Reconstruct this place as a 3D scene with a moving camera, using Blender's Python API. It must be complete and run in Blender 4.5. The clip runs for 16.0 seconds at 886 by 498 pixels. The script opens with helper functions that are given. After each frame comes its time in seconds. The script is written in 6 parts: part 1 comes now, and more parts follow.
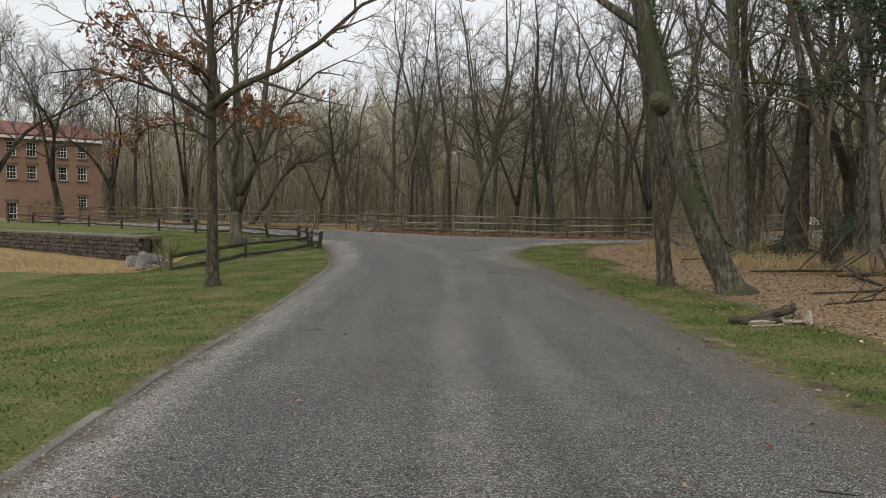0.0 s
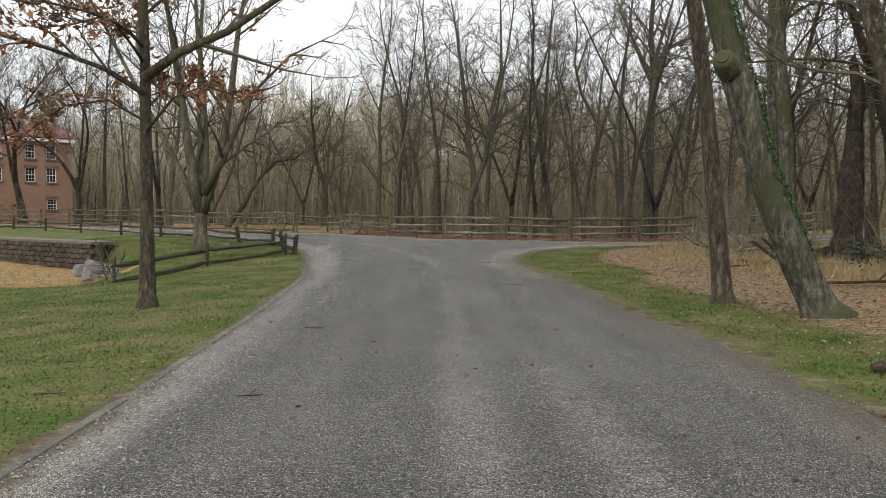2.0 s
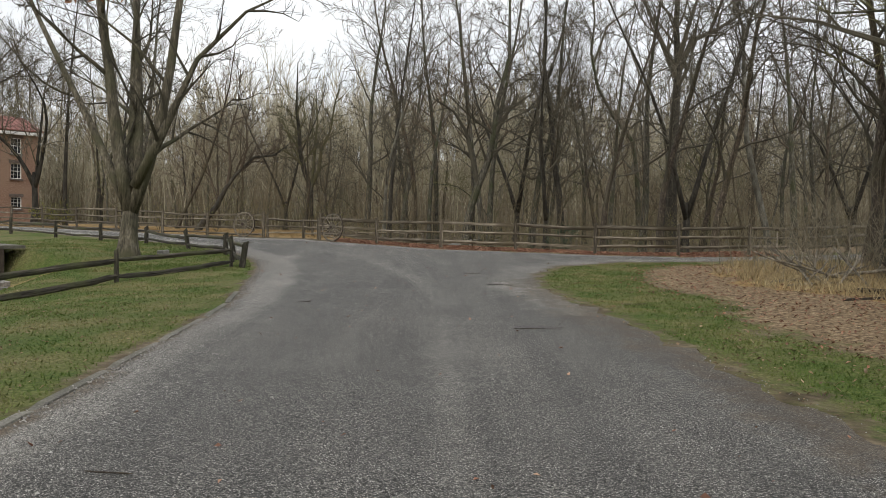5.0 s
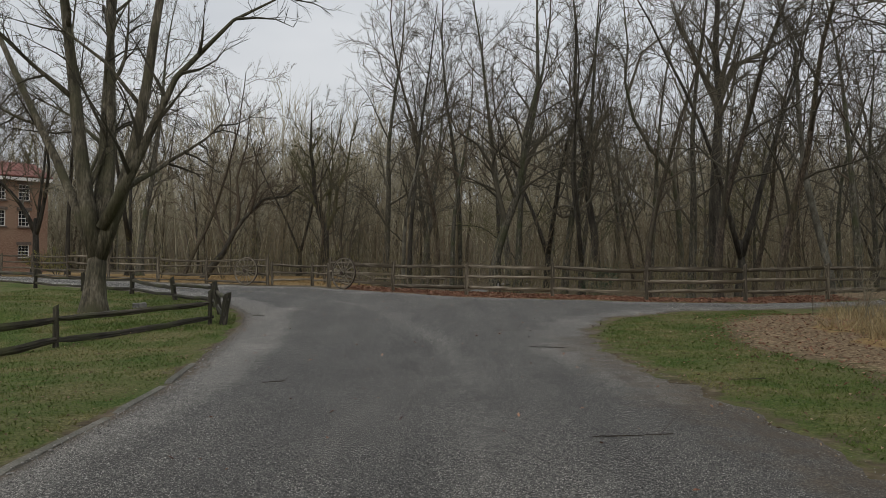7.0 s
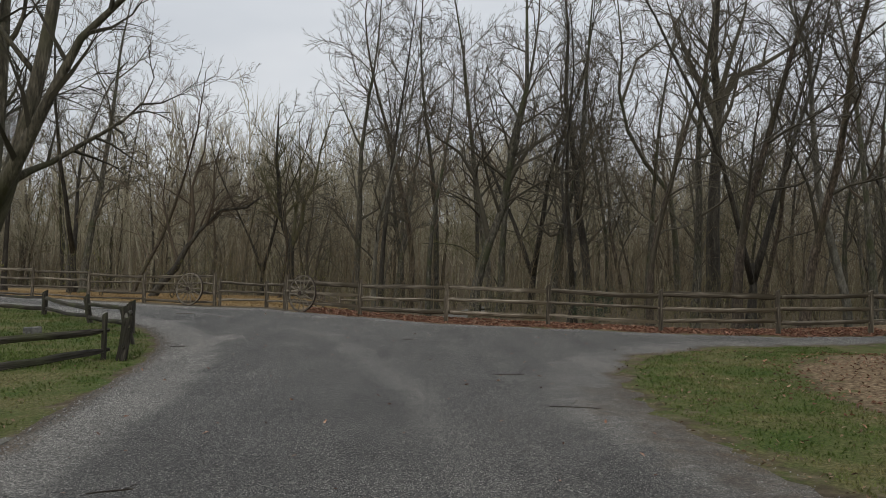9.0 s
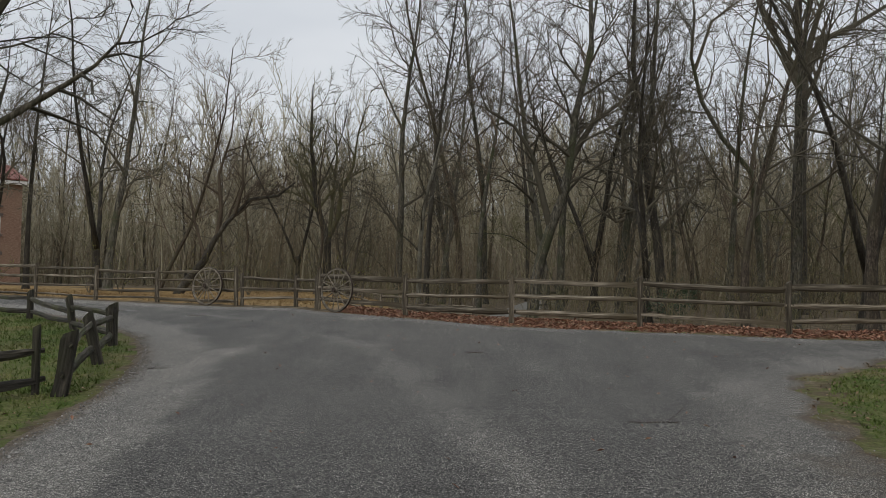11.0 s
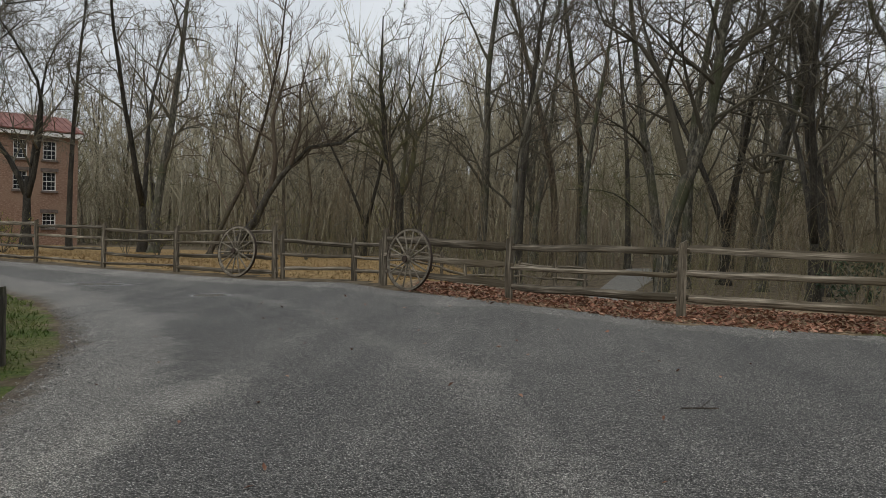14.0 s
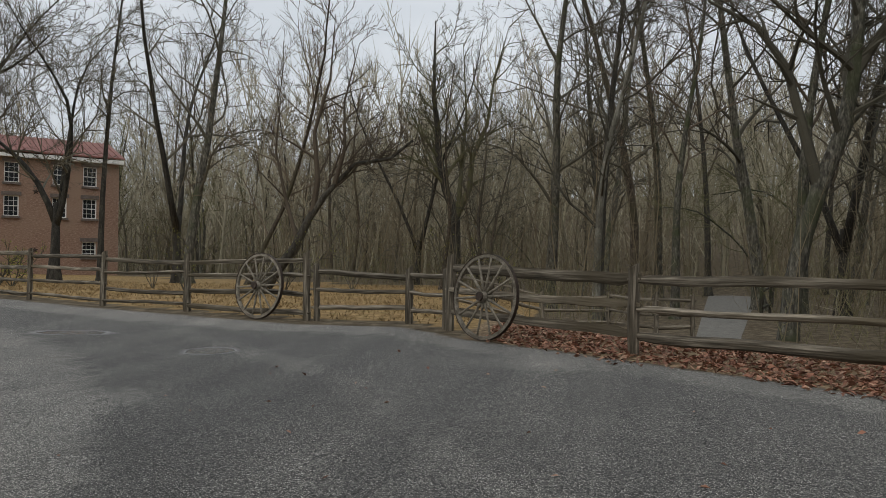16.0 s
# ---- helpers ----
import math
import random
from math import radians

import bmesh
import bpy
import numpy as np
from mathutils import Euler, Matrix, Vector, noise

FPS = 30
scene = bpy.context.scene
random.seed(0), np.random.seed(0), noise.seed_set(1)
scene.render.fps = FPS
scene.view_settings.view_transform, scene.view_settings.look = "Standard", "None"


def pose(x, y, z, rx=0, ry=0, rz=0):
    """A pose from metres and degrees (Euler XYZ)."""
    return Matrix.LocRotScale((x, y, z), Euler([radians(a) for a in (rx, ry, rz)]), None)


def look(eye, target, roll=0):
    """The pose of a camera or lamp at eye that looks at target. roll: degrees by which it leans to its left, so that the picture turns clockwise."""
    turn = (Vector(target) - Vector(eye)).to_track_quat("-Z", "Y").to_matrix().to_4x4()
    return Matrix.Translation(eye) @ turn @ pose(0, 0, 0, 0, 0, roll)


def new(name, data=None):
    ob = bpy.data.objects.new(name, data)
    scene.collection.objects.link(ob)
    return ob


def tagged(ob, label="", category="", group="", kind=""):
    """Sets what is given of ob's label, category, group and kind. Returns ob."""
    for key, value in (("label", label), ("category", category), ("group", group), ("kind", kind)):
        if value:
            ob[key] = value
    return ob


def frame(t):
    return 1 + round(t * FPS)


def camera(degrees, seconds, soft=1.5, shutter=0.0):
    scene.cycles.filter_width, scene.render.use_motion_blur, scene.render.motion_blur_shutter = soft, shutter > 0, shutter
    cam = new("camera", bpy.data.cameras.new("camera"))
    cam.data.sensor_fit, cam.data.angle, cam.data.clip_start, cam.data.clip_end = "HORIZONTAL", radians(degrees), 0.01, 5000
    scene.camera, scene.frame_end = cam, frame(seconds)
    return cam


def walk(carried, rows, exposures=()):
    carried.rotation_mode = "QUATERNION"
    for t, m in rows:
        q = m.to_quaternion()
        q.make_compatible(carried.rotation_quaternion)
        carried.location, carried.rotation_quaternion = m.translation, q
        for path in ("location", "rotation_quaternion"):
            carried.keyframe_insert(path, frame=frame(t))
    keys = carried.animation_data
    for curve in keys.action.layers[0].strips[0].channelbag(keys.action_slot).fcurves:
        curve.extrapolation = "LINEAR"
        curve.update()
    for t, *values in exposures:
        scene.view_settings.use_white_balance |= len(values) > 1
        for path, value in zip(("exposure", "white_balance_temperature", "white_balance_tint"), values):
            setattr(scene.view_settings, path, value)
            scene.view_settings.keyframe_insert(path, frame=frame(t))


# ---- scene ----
cam = camera(58.2, 16.0, soft=0.85)
METRES, EYE, TILT, LEAN, TURN = 34.9, 1.5, 0.0, 0.0, 0.0
ROWS = [
    (0.0, 0.0, 0.0, 0.0, 0.01, -2.65, -0.32),
    (0.5, -0.0017, 0.0285, -0.001, -1.55, -3.4, -0.72),
    (1.0, -0.0044, 0.0555, -0.0008, -1.27, -6.42, -0.4),
    (1.5, -0.0045, 0.0826, 0.0002, -1.07, -5.3, 0.06),
    (2.0, -0.0052, 0.1135, -0.001, -0.9, -2.56, 0.01),
    (2.5, -0.0072, 0.1469, -0.0021, 0.08, -1.43, -0.02),
    (3.0, -0.0089, 0.1797, -0.002, 0.11, -1.24, 0.23),
    (3.5, -0.0083, 0.2101, -0.0034, -1.83, -1.94, 0.62),
    (4.0, -0.0051, 0.2413, -0.0044, -1.92, -2.56, -0.45),
    (6.5, 0.0024, 0.3944, -0.0044, 0.18, 0.41, -0.42),
    (7.0, -0.0002, 0.4228, -0.0046, 0.64, 1.12, -0.27),
    (7.5, -0.0017, 0.4526, -0.0054, -0.51, 0.75, -1.12),
    (8.0, -0.0006, 0.4815, -0.0053, -4.57, 1.84, -1.32),
    (8.5, -0.0019, 0.5153, -0.0058, -2.88, 2.3, -1.18),
    (9.0, -0.0032, 0.5475, -0.0059, -1.23, 2.72, -1.17),
    (9.5, -0.0056, 0.5791, -0.0054, 1.9, 3.33, -0.79),
    (12.0, -0.0273, 0.739, -0.0057, 1.56, -0.51, -0.5),
    (12.5, -0.0329, 0.7716, -0.0059, 3.34, -2.14, -0.23),
    (13.0, -0.038, 0.805, -0.0062, 4.46, -2.4, 0.06),
    (13.5, -0.0427, 0.8394, -0.0054, 6.65, -1.69, -0.69),
    (14.0, -0.0484, 0.8702, -0.004, 6.92, -0.58, -1.06),
    (14.5, -0.0567, 0.9017, -0.0037, 8.96, -0.42, -0.23),
    (15.0, -0.0631, 0.931, -0.0028, 10.27, 0.79, 0.02),
    (15.5, -0.0687, 0.959, -0.0014, 10.45, 0.8, -0.31),
    (16.0, -0.0794, 0.9913, -0.002, 10.5, 1.18, -0.49),
]
EXPOSURES = [(0.0, 0.05, 6750, 9), (0.5, 0.31, 6750, 9), (1.0, 0.86, 6750, 9), (1.5, 0.62, 6750, 9), (2.0, 0.35, 6750, 9), (2.5, -0.1, 6700, 9), (3.0, -0.02, 6750, 9), (3.5, 0.0, 6750, 9), (4.0, 0.38, 6750, 9), (6.5, -0.28, 6600, 9), (7.0, -0.4, 6600, 9), (7.5, -0.22, 6550, 9), (8.0, -0.38, 6550, 9), (9.5, -0.37, 6500, 9), (12.0, -0.26, 6500, 9), (12.5, 0.35, 6550, 8), (13.0, 0.32, 6550, 8), (13.5, 0.0, 6500, 8), (14.0, -0.25, 6500, 8), (14.5, -0.22, 6500, 8), (15.0, -0.13, 6500, 8), (16.0, -0.3, 6450, 8)]
walk(cam, [(t, pose(0, 0, EYE, TILT, LEAN, TURN) @ pose(METRES * x, METRES * y, METRES * z, 90 + pitch, roll, yaw)) for t, x, y, z, yaw, pitch, roll in ROWS], EXPOSURES)

# ---- world and sun: overcast ----
world = bpy.data.worlds.new("overcast_sky")
scene.world = world
world.use_nodes = True
wn, wl = world.node_tree.nodes, world.node_tree.links
wn.clear()
SUN_ELEV, SUN_ROT = 40, 200
sky = wn.new("ShaderNodeTexSky")
sky.sky_type, sky.sun_disc = "NISHITA", False
sky.sun_elevation, sky.sun_rotation = radians(SUN_ELEV), radians(SUN_ROT)
bg = wn.new("ShaderNodeBackground")
bg2 = wn.new("ShaderNodeBackground")
mixb = wn.new("ShaderNodeMixShader")
out = wn.new("ShaderNodeOutputWorld")
tc = wn.new("ShaderNodeTexCoord")
mapn = wn.new("ShaderNodeMapping")
mapn.inputs["Scale"].default_value = (1.2, 1.2, 3.5)
cloud = wn.new("ShaderNodeTexNoise")
cloud.inputs["Scale"].default_value, cloud.inputs["Detail"].default_value = 1.6, 4
ramp = wn.new("ShaderNodeValToRGB")
ramp.color_ramp.elements[0].position, ramp.color_ramp.elements[0].color = 0.3, (0.62, 0.655, 0.71, 1)
ramp.color_ramp.elements[1].position, ramp.color_ramp.elements[1].color = 0.7, (0.82, 0.84, 0.875, 1)
wl.new(tc.outputs["Generated"], mapn.inputs[0])
wl.new(mapn.outputs[0], cloud.inputs["Vector"])
wl.new(cloud.outputs["Fac"], ramp.inputs[0])
wl.new(sky.outputs[0], bg.inputs[0])
bg.inputs[1].default_value = 0.1
wl.new(ramp.outputs[0], bg2.inputs[0])
sep = wn.new("ShaderNodeSeparateXYZ")
rise = wn.new("ShaderNodeMapRange")
rise.inputs[3].default_value, rise.inputs[4].default_value = 1.0, 1.75
wl.new(tc.outputs["Generated"], sep.inputs[0])
wl.new(sep.outputs["Z"], rise.inputs[0])
wl.new(rise.outputs[0], bg2.inputs[1])
mixb.inputs[0].default_value = 0.93
wl.new(bg.outputs[0], mixb.inputs[1])
wl.new(bg2.outputs[0], mixb.inputs[2])
wl.new(mixb.outputs[0], out.inputs[0])
sun = new("sun", bpy.data.lights.new("sun", "SUN"))
sun.data.energy, sun.data.angle, sun.data.color = 0.9, radians(25), (1.0, 0.94, 0.85)
sun.matrix_world = look((0, 0, 0), (math.sin(radians(SUN_ROT)) * -1, math.cos(radians(SUN_ROT)) * -1, -math.tan(radians(SUN_ELEV))))


# ---- materials ----
def lin(r, g, b):
    return (r, g, b, 1)


def material(name, cols, scale=4.0, detail=6, rough=0.85, bump=0.3, bump_scale=None, stretch=(1, 1, 1), fine=None, vary=0.0, big=None, metal=0.0, dist=0.02, spec=0.3):
    """Noise between colours at one scale, speckle at a second, a slow stain at a third, and relief."""
    m = bpy.data.materials.new(name)
    m.use_nodes = True
    n, l = m.node_tree.nodes, m.node_tree.links
    b = n["Principled BSDF"]
    b.inputs["Roughness"].default_value, b.inputs["Metallic"].default_value = rough, metal
    b.inputs["Specular IOR Level"].default_value = spec
    co = n.new("ShaderNodeTexCoord")
    mp = n.new("ShaderNodeMapping")
    mp.inputs["Scale"].default_value = stretch
    l.new(co.outputs["Object"], mp.inputs[0])
    no = n.new("ShaderNodeTexNoise")
    no.inputs["Scale"].default_value, no.inputs["Detail"].default_value, no.inputs["Roughness"].default_value = scale, detail, 0.65
    l.new(mp.outputs[0], no.inputs["Vector"])
    r = n.new("ShaderNodeValToRGB")
    e = r.color_ramp.elements
    while len(e) < len(cols):
        e.new(0.5)
    for i, c in enumerate(cols):
        e[i].position, e[i].color = 0.3 + 0.4 * i / (len(cols) - 1), lin(*c)
    l.new(no.outputs["Fac"], r.inputs[0])
    colour = r.outputs[0]
    if fine:
        f = n.new("ShaderNodeTexNoise")
        f.inputs["Scale"].default_value, f.inputs["Detail"].default_value = fine[0], 3
        l.new(mp.outputs[0], f.inputs["Vector"])
        mr = n.new("ShaderNodeMapRange")
        mr.inputs[1].default_value, mr.inputs[2].default_value, mr.inputs[3].default_value, mr.inputs[4].default_value = 0.3, 0.7, 1 - fine[1], 1 + fine[1]
        l.new(f.outputs["Fac"], mr.inputs[0])
        mx = n.new("ShaderNodeMix")
        mx.data_type, mx.blend_type = "RGBA", "MULTIPLY"
        mx.inputs[0].default_value = 1
        l.new(colour, mx.inputs[6])
        l.new(mr.outputs[0], mx.inputs[7])
        colour = mx.outputs[2]
    if big:
        f = n.new("ShaderNodeTexNoise")
        f.inputs["Scale"].default_value, f.inputs["Detail"].default_value = big[0], 3
        l.new(co.outputs["Object"], f.inputs["Vector"])
        mr = n.new("ShaderNodeMapRange")
        mr.inputs[1].default_value, mr.inputs[2].default_value = 0.45, 0.65
        l.new(f.outputs["Fac"], mr.inputs[0])
        mx = n.new("ShaderNodeMix")
        mx.data_type = "RGBA"
        l.new(mr.outputs[0], mx.inputs[0])
        l.new(colour, mx.inputs[6])
        mx.inputs[7].default_value = lin(*big[1])
        colour = mx.outputs[2]
    if vary:
        oi = n.new("ShaderNodeObjectInfo")
        mr = n.new("ShaderNodeMapRange")
        mr.inputs[3].default_value, mr.inputs[4].default_value = 1 - vary, 1 + vary
        l.new(oi.outputs["Random"], mr.inputs[0])
        mx = n.new("ShaderNodeMix")
        mx.data_type, mx.blend_type = "RGBA", "MULTIPLY"
        mx.inputs[0].default_value = 1
        l.new(colour, mx.inputs[6])
        l.new(mr.outputs[0], mx.inputs[7])
        colour = mx.outputs[2]
    l.new(colour, b.inputs["Base Color"])
    if bump:
        bn = n.new("ShaderNodeTexNoise")
        bn.inputs["Scale"].default_value, bn.inputs["Detail"].default_value = bump_scale or scale * 3, 6
        l.new(mp.outputs[0], bn.inputs["Vector"])
        bu = n.new("ShaderNodeBump")
        bu.inputs["Strength"].default_value, bu.inputs["Distance"].default_value = bump, dist
        l.new(bn.outputs["Fac"], bu.inputs["Height"])
        l.new(bu.outputs[0], b.inputs["Normal"])
    return m


def island(m, dark, light):
    """Varies a joined material piece by piece."""
    n, l = m.node_tree.nodes, m.node_tree.links
    b = n["Principled BSDF"]
    old = b.inputs["Base Color"].links[0].from_socket
    ge = n.new("ShaderNodeNewGeometry")
    mr = n.new("ShaderNodeMapRange")
    mr.inputs[3].default_value, mr.inputs[4].default_value = dark, light
    l.new(ge.outputs["Random Per Island"], mr.inputs[0])
    mx = n.new("ShaderNodeMix")
    mx.data_type, mx.blend_type = "RGBA", "MULTIPLY"
    mx.inputs[0].default_value = 1
    l.new(old, mx.inputs[6])
    l.new(mr.outputs[0], mx.inputs[7])
    l.new(mx.outputs[2], b.inputs["Base Color"])
    return m


bark_grey = material("bark_grey", [(0.02, 0.018, 0.014), (0.078, 0.071, 0.055), (0.2, 0.186, 0.148)], 12, stretch=(1, 1, 0.3), fine=(30, 0.5), vary=0.3, bump=0.9, bump_scale=14, dist=0.04, big=(0.8, (0.055, 0.06, 0.028)))
bark_dark = material("bark_dark", [(0.014, 0.012, 0.009), (0.04, 0.035, 0.027), (0.085, 0.076, 0.058)], 5, stretch=(1, 1, 0.2), fine=(40, 0.35), vary=0.2, bump=0.9, bump_scale=14, dist=0.05)
bark_maple = material("bark_maple", [(0.028, 0.025, 0.017), (0.09, 0.078, 0.055), (0.2, 0.176, 0.13)], 6, stretch=(1, 1, 0.2), fine=(26, 0.5), bump=0.9, bump_scale=14, dist=0.05, big=(0.9, (0.075, 0.072, 0.04)))
bark_brown = material("bark_brown", [(0.017, 0.013, 0.009), (0.064, 0.05, 0.036), (0.16, 0.13, 0.098)], 12, stretch=(1, 1, 0.3), fine=(30, 0.5), vary=0.25, bump=0.9, bump_scale=14, dist=0.04, big=(0.6, (0.062, 0.055, 0.03)))
bark_pale = material("bark_pale", [(0.06, 0.056, 0.042), (0.12, 0.112, 0.088), (0.26, 0.25, 0.21)], 3.0, stretch=(1, 1, 0.5), fine=(25, 0.3), vary=0.15, bump=0.5)
twig_mat = material("twigs", [(0.06, 0.053, 0.037), (0.12, 0.108, 0.079)], 0.4, vary=0.35, bump=0, big=(0.25, (0.09, 0.078, 0.054)))
twig_red = material("twigs_reddish", [(0.075, 0.056, 0.037), (0.135, 0.105, 0.073)], 0.4, vary=0.3, bump=0)
twig_olive = material("twigs_olive", [(0.085, 0.08, 0.036), (0.15, 0.142, 0.068)], 0.4, vary=0.3, bump=0)
weathered = material("weathered_wood", [(0.026, 0.021, 0.014), (0.12, 0.1, 0.073), (0.33, 0.284, 0.22)], 14, stretch=(0.05, 1, 1), fine=(60, 0.4), vary=0.3, bump=0.9, bump_scale=40, dist=0.02, big=(0.5, (0.085, 0.068, 0.043)))
dark_wood = material("wet_dark_wood", [(0.016, 0.014, 0.012), (0.045, 0.039, 0.03), (0.115, 0.1, 0.078)], 10, stretch=(0.08, 1, 1), fine=(46, 0.45), vary=0.3, bump=1.0, bump_scale=30, dist=0.03, big=(1.2, (0.065, 0.068, 0.034)))
wheel_wood = material("grey_wheel_wood", [(0.075, 0.063, 0.046), (0.18, 0.155, 0.118), (0.3, 0.265, 0.21)], 8, fine=(60, 0.3), vary=0.15, bump=0.5)
rust = material("rusted_iron", [(0.03, 0.024, 0.02), (0.085, 0.06, 0.045)], 12, rough=0.7, metal=0.5, fine=(50, 0.3))


# ---- mesh builders ----
def mesh_of(name, verts, faces, mats, idx=None, smooth=False):
    me = bpy.data.meshes.new(name)
    me.from_pydata(np.asarray(verts, dtype=float).tolist(), [], faces if isinstance(faces, list) else faces.tolist())
    for m in mats:
        me.materials.append(m)
    if idx is not None:
        me.polygons.foreach_set("material_index", np.asarray(idx, dtype=np.int32))
    if smooth:
        me.polygons.foreach_set("use_smooth", np.ones(len(me.polygons), dtype=bool))
    me.update()
    return me


def tris_mesh(name, v, f, mat, smooth=False):
    """A mesh from arrays of corners (n, 3) and triangles (m, 3), fast."""
    me = bpy.data.meshes.new(name)
    me.vertices.add(len(v))
    me.vertices.foreach_set("co", np.asarray(v, dtype=np.float32).ravel())
    me.loops.add(len(f) * 3)
    me.loops.foreach_set("vertex_index", np.asarray(f, dtype=np.int32).ravel())
    me.polygons.add(len(f))
    me.polygons.foreach_set("loop_start", np.arange(0, len(f) * 3, 3, dtype=np.int32))
    me.polygons.foreach_set("use_smooth", np.full(len(f), smooth, dtype=bool))
    me.materials.append(mat)
    me.update(calc_edges=True)
    me.validate()
    return me


def part(name, data, material_, parent, label="", m=None):
    """A bmesh or mesh as one object under a thing or a part."""
    if isinstance(data, bmesh.types.BMesh):
        me = bpy.data.meshes.new(name)
        data.to_mesh(me)
        data.free()
        me.materials.append(material_)
    else:
        me = data
    ob = new(name, me)
    ob.parent = parent
    if m is not None:
        ob.matrix_basis = m
    if label:
        ob["label"] = label
    return ob


def thing(name, label, category, m, group="", kind=""):
    ob = new(name)
    ob.matrix_basis = m
    return tagged(ob, label, category, group, kind)


class Geo:
    """Collects triangles."""

    def __init__(self):
        self.v, self.f, self.n = [], [], 0

    def add(self, v, f):
        self.v.append(np.asarray(v, dtype=float))
        self.f.append(np.asarray(f, dtype=int) + self.n)
        self.n += len(v)

    def tube(self, pts, rad, k=6, cap=True):
        pts, rad = np.asarray(pts, dtype=float), np.asarray(rad, dtype=float)
        n = len(pts)
        d = np.gradient(pts, axis=0)
        d /= np.linalg.norm(d, axis=1)[:, None] + 1e-9
        ref = np.array([0.31, 0.87, 0.12]) if abs(d[0][2]) > 0.7 else np.array([0.05, 0.1, 1.0])
        a = np.cross(d, ref)
        a /= np.linalg.norm(a, axis=1)[:, None] + 1e-9
        b = np.cross(d, a)
        th = np.linspace(0, 2 * np.pi, k, endpoint=False)
        ring = a[:, None, :] * np.cos(th)[None, :, None] + b[:, None, :] * np.sin(th)[None, :, None]
        v = (pts[:, None, :] + ring * rad[:, None, None] if rad.ndim == 1 else pts[:, None, :] + ring * rad[:, :, None]).reshape(-1, 3)
        i = np.arange(n - 1)[:, None] * k
        j = np.arange(k)[None, :]
        q0, q1 = i + j, i + (j + 1) % k
        q2, q3 = q1 + k, q0 + k
        f = np.concatenate([np.stack([q0, q1, q2], -1).reshape(-1, 3), np.stack([q0, q2, q3], -1).reshape(-1, 3)])
        if cap:
            v = np.concatenate([v, pts[:1], pts[-1:]])
            c0, c1 = len(v) - 2, len(v) - 1
            jj = np.arange(k)
            f = np.concatenate([f, np.stack([np.full(k, c0), (jj + 1) % k, jj], -1), np.stack([np.full(k, c1), (n - 1) * k + jj, (n - 1) * k + (jj + 1) % k], -1)])
        self.add(v, f)

    def spikes(self, a, b, r, bend=None):
        """Many thin three-sided twigs from a to b, through a bent middle where bend is given."""
        a, b = np.asarray(a), np.asarray(b)
        n = len(a)
        if n == 0:
            return
        d = b - a
        d = d / (np.linalg.norm(d, axis=1)[:, None] + 1e-9)
        u = np.cross(d, np.array([0.3, 0.5, 0.81]))
        u /= np.linalg.norm(u, axis=1)[:, None] + 1e-9
        w = np.cross(d, u)
        r = np.asarray(r)[:, None] * np.ones((n, 1))
        rings = [a + r * (u * math.cos(t) + w * math.sin(t)) for t in (0, 2.094, 4.189)]
        if bend is None:
            v = np.stack(rings + [b], 1).reshape(-1, 3)
            base = np.arange(n)[:, None] * 4
            f = np.concatenate([base + np.array([0, 1, 3]), base + np.array([1, 2, 3]), base + np.array([2, 0, 3])])
        else:
            mid = (a + b) / 2 + bend
            rings += [mid + 0.7 * r * (u * math.cos(t) + w * math.sin(t)) for t in (0, 2.094, 4.189)]
            v = np.stack(rings + [b], 1).reshape(-1, 3)
            base = np.arange(n)[:, None] * 7
            f = np.concatenate([base + np.array(t) for t in ((0, 1, 4), (0, 4, 3), (1, 2, 5), (1, 5, 4), (2, 0, 3), (2, 3, 5), (3, 4, 6), (4, 5, 6), (5, 3, 6))])
        self.add(v, f)

    def box(self, c, sx, sy, sz, jitter=0.0):
        v = np.array([(x, y, z) for x in (-1, 1) for y in (-1, 1) for z in (-1, 1)]) * np.array([sx, sy, sz]) / 2
        if jitter:
            v = v + np.random.uniform(-jitter, jitter, v.shape)
        self.add(v + np.array(c), [(0, 1, 3), (0, 3, 2), (4, 6, 7), (4, 7, 5), (0, 4, 5), (0, 5, 1), (2, 3, 7), (2, 7, 6), (0, 2, 6), (0, 6, 4), (1, 5, 7), (1, 7, 3)])

    def mesh(self, name, mat, smooth=False):
        return tris_mesh(name, np.concatenate(self.v), np.concatenate(self.f), mat, smooth)


def unit(v):
    return v / (np.linalg.norm(v) + 1e-9)


def grow(rng, start, direction, length, r0, r1, n, wiggle, up=0.0):
    """A wandering path with its radii."""
    pts, d, bend = [np.array(start, dtype=float)], unit(np.array(direction, dtype=float)), np.zeros(3)
    for i in range(n):
        bend = 0.6 * bend + rng.normal(0, wiggle * 0.7, 3)
        d = unit(d + bend + np.array([0, 0, up]))
        pts.append(pts[-1] + d * length / n)
    return np.array(pts), r0 + (r1 - r0) * np.linspace(0, 1, n + 1) ** 0.8


def along(pts, s):
    x = s * (len(pts) - 1)
    i = min(int(x), len(pts) - 2)
    return pts[i] + (pts[i + 1] - pts[i]) * (x - i), unit(pts[i + 1] - pts[i])


def side_dir(rng, d, angle, az=None):
    """A direction that leaves d by an angle."""
    ref = np.array([0.0, 0, 1]) if abs(d[2]) < 0.9 else np.array([1.0, 0, 0])
    u = unit(np.cross(d, ref))
    w = np.cross(d, u)
    az = rng.uniform(0, 2 * np.pi) if az is None else az
    return unit(d * math.cos(angle) + (u * math.cos(az) + w * math.sin(az)) * math.sin(angle))


